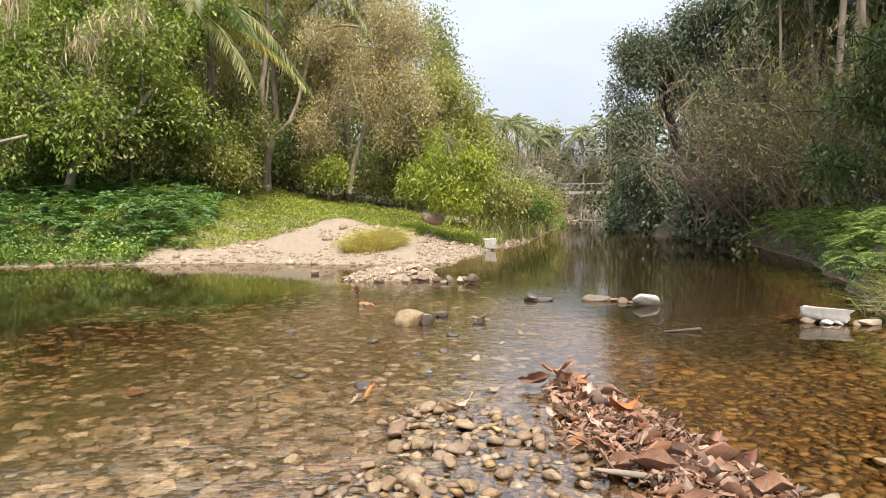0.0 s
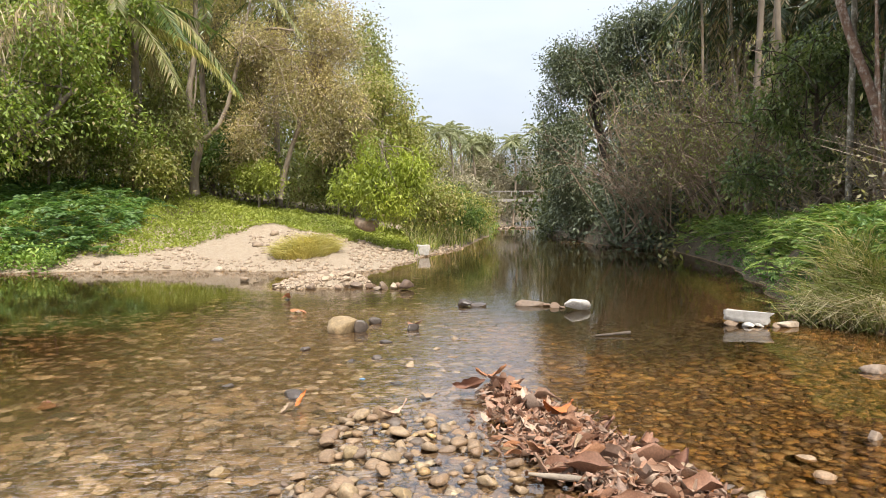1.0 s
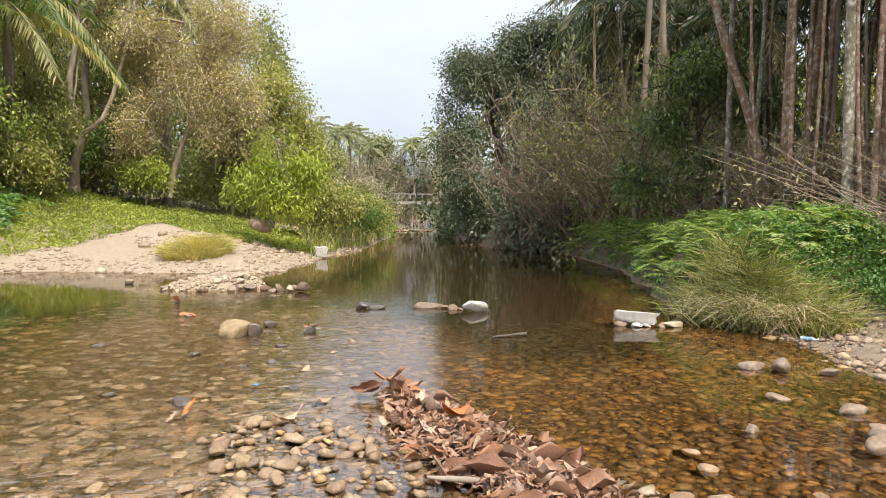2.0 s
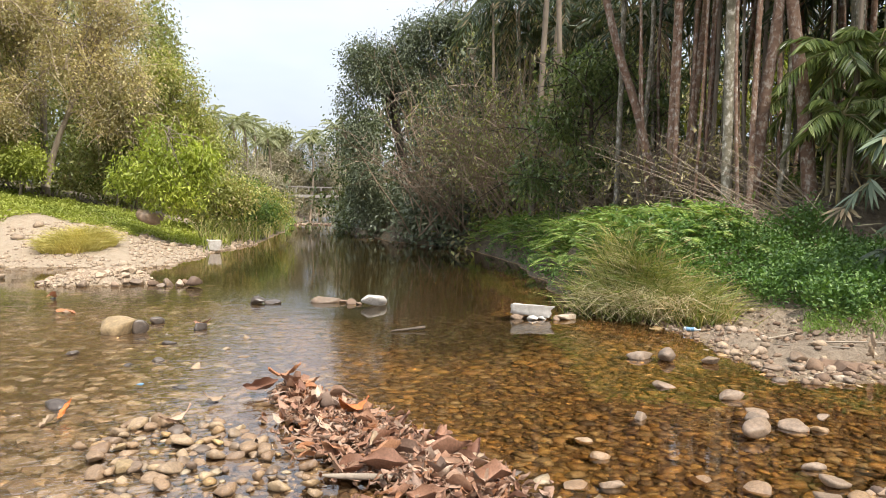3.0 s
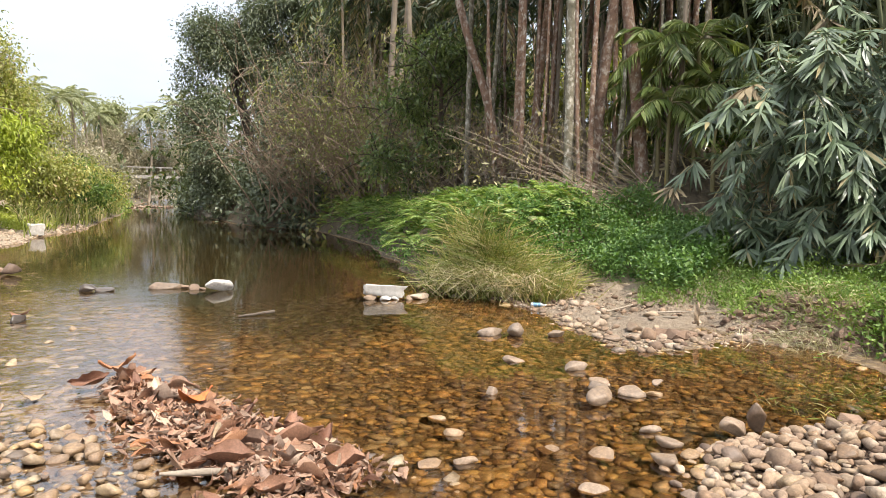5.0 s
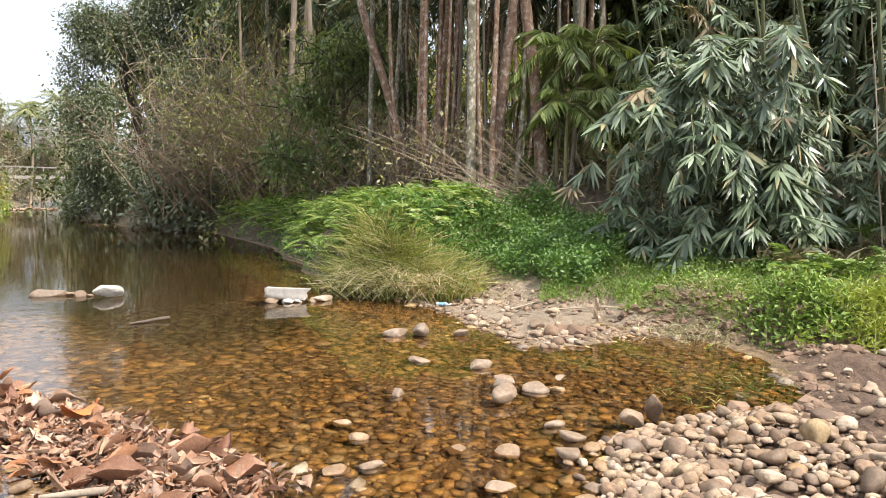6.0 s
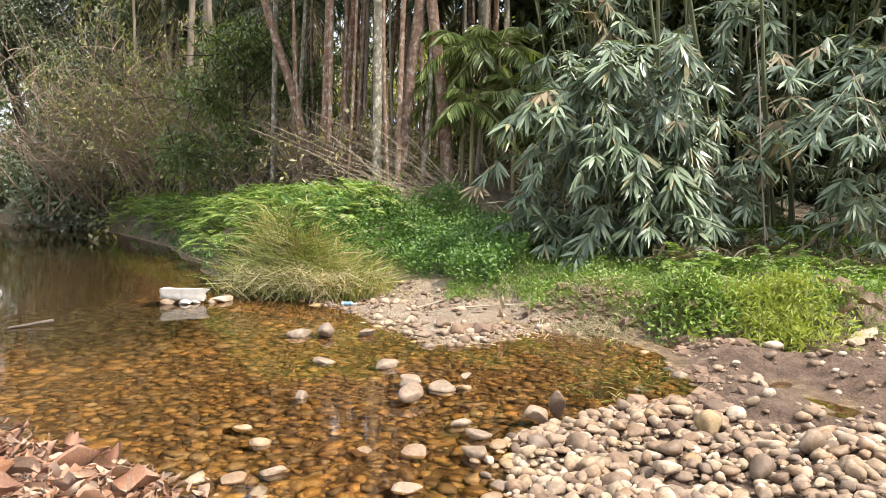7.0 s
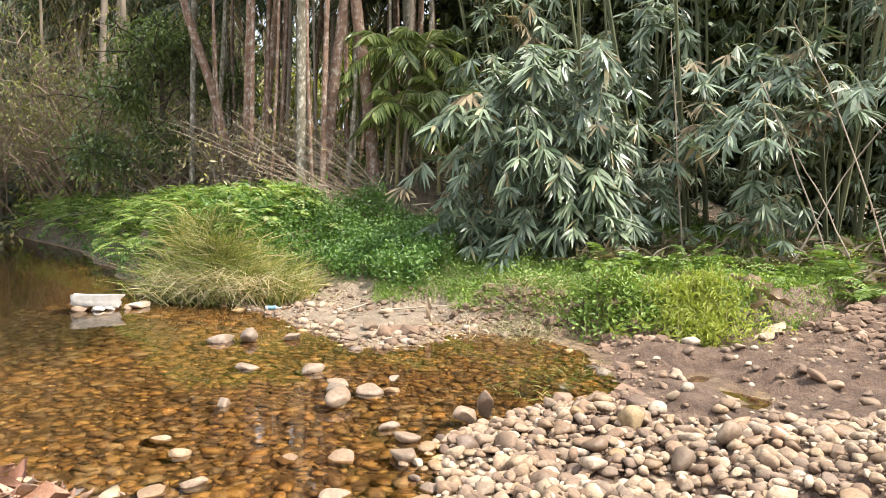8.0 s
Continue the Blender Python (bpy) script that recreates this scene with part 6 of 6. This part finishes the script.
lay_stones(P - [6, 1.5, 0], np.clip(rng.lognormal(math.log(0.09), 0.35, len(P)), 0.05, 0.2), DRYSTONES, track, sink=0.25)

# ---- drift of fallen leaves ----


def curled_leaf(seed, n=6):
    """A dry leaf: pointed outline, raised edges, twisted along its midrib."""
    r = np.random.default_rng(seed)
    t = np.linspace(0, 1, n)
    half = 0.24 * np.sin(np.pi * np.clip(t * 0.93 + 0.05, 0, 1)) ** 0.8 * r.uniform(0.45, 1.2) * (1 + 0.25 * np.sin(t * 23 + seed))
    half[-1] = 0.01
    cup, arc, tw = r.uniform(-1.3, 1.6), r.uniform(-0.9, 1.3), r.uniform(-1.3, 1.3)
    v = []
    for i in range(n):
        a = tw * t[i]
        for s in (-1, -0.5, 0, 0.5, 1):
            y = s * half[i] * (1 - 0.25 * abs(cup) * abs(s))
            z = cup * half[i] * s * s + 0.05 * math.sin(9 * t[i] + 3 * s + seed)
            v.append((t[i] - 0.5, y * math.cos(a) - z * math.sin(a), y * math.sin(a) + z * math.cos(a) + arc * (t[i] - 0.5) ** 2))
    f = []
    for i in range(n - 1):
        for j in range(4):
            k = i * 5 + j
            f += [(k, k + 1, k + 6), (k, k + 6, k + 5)]
    return np.array(v), np.array(f)


def dead_leaf_mat(name, tones, by):
    k = Mat(name)
    rnd = k.per_object() if by == "object" else k.island()
    col = k.ramp(rnd, *[(i / (len(tones) - 1), c) for i, c in enumerate(tones)])
    spot = k.noise(25.0, 4.0, 0.7)
    vein = k.noise(60.0, 3.0, 0.6, squash=(1, 0.15, 1))
    col = k.mix(1.0, col, k.ramp(spot, (0.3, (0.6, 0.55, 0.5)), (0.7, (1.2, 1.18, 1.15))), "MULTIPLY")
    k.l(col, k.b.inputs["Base Color"])
    k.b.inputs["Roughness"].default_value = 0.6
    k.l(k.bump(vein, 0.5, 0.01), k.b.inputs["Normal"])
    return k.m


LEAFTONES = [(0.16, 0.07, 0.04), (0.36, 0.20, 0.125), (0.25, 0.125, 0.075), (0.47, 0.31, 0.22), (0.28, 0.17, 0.11), (0.40, 0.17, 0.07), (0.52, 0.39, 0.29), (0.20, 0.125, 0.09)]
M_DEADLEAF, M_DEADBITS = dead_leaf_mat("dead_leaf", LEAFTONES, "object"), dead_leaf_mat("dead_leaf_bits", [tuple(c * 0.7 for c in t) for t in LEAFTONES], "island")
M_RUSTLEAF = dead_leaf_mat("rust_leaf", [(0.5, 0.14, 0.03), (0.6, 0.22, 0.05)], "object")
M_PALELEAF = dead_leaf_mat("pale_leaf", [(0.30, 0.215, 0.135), (0.36, 0.27, 0.18)], "object")
LEAVES = []
for s in range(20):
    me = tri_mesh("leaf", [curled_leaf(s)], True)
    me.materials.append(M_DEADLEAF)
    LEAVES.append(me)
drift = thing("leaf_drift", (1.1, 4.7, 0.0), "drift of curled dry brown leaves stranded on the bar", "leaf litter")


def drift_place(k):
    """A place in the drift: u runs from the tip in the river to the broad near end."""
    u = rng.random() ** 0.75
    cx, cy = 0.98 + 0.06 * u + 0.42 * u * u, 6.05 - 2.75 * u
    w = (0.08 + 0.29 * min(1, u * 2.2)) * (1 - 0.1 * u)
    a, b = rng.normal(0, 0.42), rng.normal(0, 0.42)
    x, y = cx + a * w * 1.1 + 0.25 * b * w, cy + 0.5 * b * w
    crest = 0.09 * math.exp(-(a * a) * 1.3) * min(1, 0.35 + u * 1.6)
    return x, y, crest


for k in range(300):
    x, y, crest = drift_place(k)
    ob = new("leaf", LEAVES[k % 20])
    s = float(np.clip(rng.lognormal(math.log(0.155), 0.4), 0.07, 0.32))
    ob.matrix_basis = pose(x - 1.1, y - 4.7, crest * rng.uniform(0.6, 1.05) + 0.012, rng.normal(0, 15), rng.normal(0, 15), rng.uniform(0, 360)) @ Matrix.Scale(s, 4)
    ob.parent = drift
bits = []
for k in range(3000):
    x, y, crest = drift_place(k)
    v, f = curled_leaf(k % 20, 4)
    s = rng.uniform(0.03, 0.1)
    m = np.array(pose(0, 0, 0, rng.normal(0, 22), rng.normal(0, 22), rng.uniform(0, 360)).to_3x3())
    bits.append(((v * s) @ m.T + [x - 1.1, y - 4.7, crest * rng.uniform(0.3, 1.1) + 0.015], f))
tagged(part("crumbled_leaves", bits, M_DEADBITS, drift, "crumbled leaf fragments"), kind="stuff")


def loose_leaf(name, label, at, size, material, seed, turn, tilt=(0, 0)):
    me = tri_mesh(name, [curled_leaf(seed, 9)], True)
    ob = link(name, me, material)
    ob.matrix_basis = pose(*at, *tilt, turn) @ Matrix.Scale(size, 4)
    return tagged(ob, label, "leaf")


loose_leaf("rust_leaf", "rust-orange curled leaf standing in the riffle", (-0.6, 5.6, 0.06), 0.17, M_RUSTLEAF, 3, 60, (40, -35))
loose_leaf("pale_leaf", "pale dry leaf piece beside the rust leaf", (-0.67, 5.5, 0.02), 0.13, M_PALELEAF, 5, 30, (10, -30))
loose_leaf("curled_leaf", "large curled brown leaf at the tip of the drift", (0.98, 6.25, 0.05), 0.28, M_DEADLEAF, 4, 10, (20, -5))
loose_leaf("curled_leaf", "large curled brown leaf at the tip of the drift", (0.74, 5.85, 0.05), 0.27, M_DEADLEAF, 7, 170, (-30, 6))
loose_leaf("curled_leaf", "large curled brown leaf at the tip of the drift", (0.95, 5.8, 0.09), 0.3, M_DEADLEAF, 9, 100, (60, 20))
loose_leaf("curled_leaf", "bleached curled leaf on a wet stone", (0.36, 5.68, 0.05), 0.2, M_PALELEAF, 2, 30, (35, 20))
loose_leaf("pale_leaf", "long pale leaf sticking out of the drift over the pool", (1.66, 3.95, 0.05), 0.2, M_PALELEAF, 6, -15, (0, 4))
loose_leaf("pale_leaf", "pale torn leaf lying on the drift", (1.12, 4.05, 0.17), 0.17, M_PALELEAF, 8, 70, (15, -10))
loose_leaf("rust_leaf", "orange leaf at the foot of the drift", (1.62, 3.45, 0.04), 0.17, M_RUSTLEAF, 1, 80, (20, 0))
loose_leaf("rust_leaf", "reddish leaf lying on the drift", (1.2, 4.75, 0.16), 0.24, M_RUSTLEAF, 10, 20, (-15, 5))
for k, (x, y) in enumerate(((-1.17, 10.95), (-1.55, 12.6), (0.46, 9.2), (0.12, 5.2), (-2.6, 5.95))):
    loose_leaf("caught_leaf", "brown leaf caught on a stone in the riffle", (x, y, 0.06 if k < 4 else -0.08), 0.24, M_DEADLEAF, k, 70 * k, (30, 10))
st = thing("driftwood_stick", (1.0, 3.75, 0.06), "bleached crooked stick lying against the leaf drift", "stick")
part("stem", [tube(bend((-0.2, 0.1, 0.0), (1, -0.42, -0.02), 0.85, 9, 0.0, 0.16), np.array([0.008, 0.016, 0.019, 0.016, 0.017, 0.013, 0.012, 0.008, 0.005]), 7)], M_BARKGREY, st, smooth=True)
st = thing("floating_stick", (2.75, 8.3, 0.01), "dark stick floating in the pool", "stick")
part("stem", [tube(bend((-0.2, 0, 0), (1, 0.05, 0.02), 0.42, 6, 0.0, 0.08), np.linspace(0.012, 0.02, 6), 6)], M_BARKDARK, st, smooth=True)

# ---- rubbish ----


def plain(name, col, rough=0.4, transmission=0.0):
    k = Mat(name)
    k.l(k.mix(k.math("MULTIPLY", k.noise(30.0), 0.5), col, tuple(c * 0.7 for c in col)), k.b.inputs["Base Color"])
    k.b.inputs["Roughness"].default_value = rough
    k.b.inputs["Transmission Weight"].default_value = transmission
    return k.m


M_CLEAR, M_BLUE, M_WHITE = plain("clear_plastic", (0.75, 0.8, 0.82), 0.2, 0.35), plain("blue_plastic", (0.12, 0.24, 0.36)), plain("white_paint", (0.75, 0.74, 0.72), 0.6)


def bottle(at, turn, size):
    ob = thing("plastic_bottle", at, "crumpled clear plastic bottle with pale blue label by the water", "bottle")
    ob.rotation_euler = (0, 0, radians(turn))
    x = np.array([0, 0.01, 0.04, 0.1, 0.15, 0.18, 0.2, 0.225]) * size
    r = np.array([0.018, 0.031, 0.033, 0.027, 0.032, 0.024, 0.012, 0.011]) * size
    part("body", [tube(np.stack([x, 0.004 * np.sin(x * 70), 0.03 * size + 0.006 * np.cos(x * 60)], 1), r, 10)], M_CLEAR, ob, smooth=True)
    part("label", [tube(np.stack([x[2:5], 0 * x[2:5], 0 * x[2:5] + 0.031 * size], 1), r[2:5] + 0.002, 10, False)], M_BLUE, ob, "pale blue label band", smooth=True)
    part("cap", [tube(np.stack([x[-1:] + [0, 0.015], [0, 0], [0.03 * size, 0.03 * size]], 1), [0.014 * size, 0.014 * size], 10)], M_WHITE, ob, "white screw cap", smooth=True)


bottle((5.93, 7.24, 0.02), -35, 0.8)
one_stone("plastic_scrap", "small blue and white plastic scrap caught in the riffle", (-0.14, 6.4, 0.02), 0.06, M_BLUE, 77, 0.4)
me = tri_mesh("husk_shard", [curled_leaf(11, 8)], True)
ob = link("husk_shard", me, M_PALELEAF)
ob.matrix_basis = pose(6.36, 5.08, 0.2, 0, 82, 20) @ Matrix.Scale(0.26, 4)
tagged(ob, "pale dry bamboo sheath standing upright in the gravel", "husk")
for k, (x, y, t) in enumerate(((7.75, 2.05, 20), (7.95, 2.0, 80), (7.55, 1.9, -30), (8.0, 2.2, 120))):
    loose_leaf("dry_husk", "pale dry palm husk on the muddy track", (x, y, ground_z(x, y) + 0.08), 0.42, M_PALELEAF, k + 4, t, (25 * k - 30, -20))
for k, (x, y, a) in enumerate(((6.7, 5.6, 160), (6.2, 6.2, 10), (6.9, 4.6, 60), (6.5, 5.9, -40))):
    st = thing("dry_stick", (x, y, ground_z(x, y) + 0.03), "thin pale stick lying on the gravel shore", "stick", "sticks on the shore")
    part("stem", [tube(bend((0, 0, 0), (math.cos(radians(a)), math.sin(radians(a)), 0.04), 0.8, 6, 0.0, 0.06), np.linspace(0.012, 0.006, 6), 5)], M_TWIGPALE, st, smooth=True)

# ---- left bank: pole and log ----
st = thing("leaning_pole", (-13.6, 21.5, 3.3), "pale smooth pole lying through the bushes", "pole")
part("stem", [tube(bend((-1.5, 0, -0.15), (1, 0, 0.22), 2.9, 8, 0.0, 0.01), np.linspace(0.06, 0.05, 8), 8)], M_TWIGPALE, st, smooth=True)

# ---- footbridge upstream ----
M_CONCRETE = stone_mat("concrete", [(0.28, 0.26, 0.24), (0.34, 0.32, 0.3)], 0.9)
br = thing("footbridge", (14, 88, 0), "low weathered concrete footbridge with a post railing", "bridge")


def slab_box(x0, x1, y0, y1, z0, z1):
    v = np.array([(x, y, z) for x in (x0, x1) for y in (y0, y1) for z in (z0, z1)])
    f = [(0, 1, 3), (0, 3, 2), (4, 6, 7), (4, 7, 5), (0, 4, 5), (0, 5, 1), (2, 3, 7), (2, 7, 6), (0, 2, 6), (0, 6, 4), (1, 5, 7), (1, 7, 3)]
    return v, np.array(f)


part("deck", [slab_box(-8, 10, -0.9, 0.9, 2.7, 3.05)], M_CONCRETE, br)
for k in range(13):
    part("post", [slab_box(-8 + 1.5 * k - 0.06, -8 + 1.5 * k + 0.06, -0.88, -0.76, 3.05, 3.9)], M_CONCRETE, br)
part("rail", [slab_box(-8, 10, -0.87, -0.77, 3.9, 4.02)], M_CONCRETE, br)
for x in (-6, 9):
    part("pier", [slab_box(x - 0.3, x + 0.3, -0.7, 0.7, -0.8, 2.7)], M_CONCRETE, br)
P = np.stack([rng.uniform(10.5, 15.5, 120), rng.normal(63, 1.2, 120), np.zeros(120)], 1)
stuff("rapid_stones", "pale stones breaking the water at the far rapid", "stones", stone_bits(P, rng.uniform(0.2, 0.55, 120)), M_STONEBITS)
P = scatter(1500, 5, 13, 44, 66, lambda x, y, z: (z > 0.0) & (z < 0.9))
stuff("far_grass", "fresh green grass at the river's bend", "grass", [grass(P, 0.9, 0.05, 0.3, 0.4)], M_CREEP)
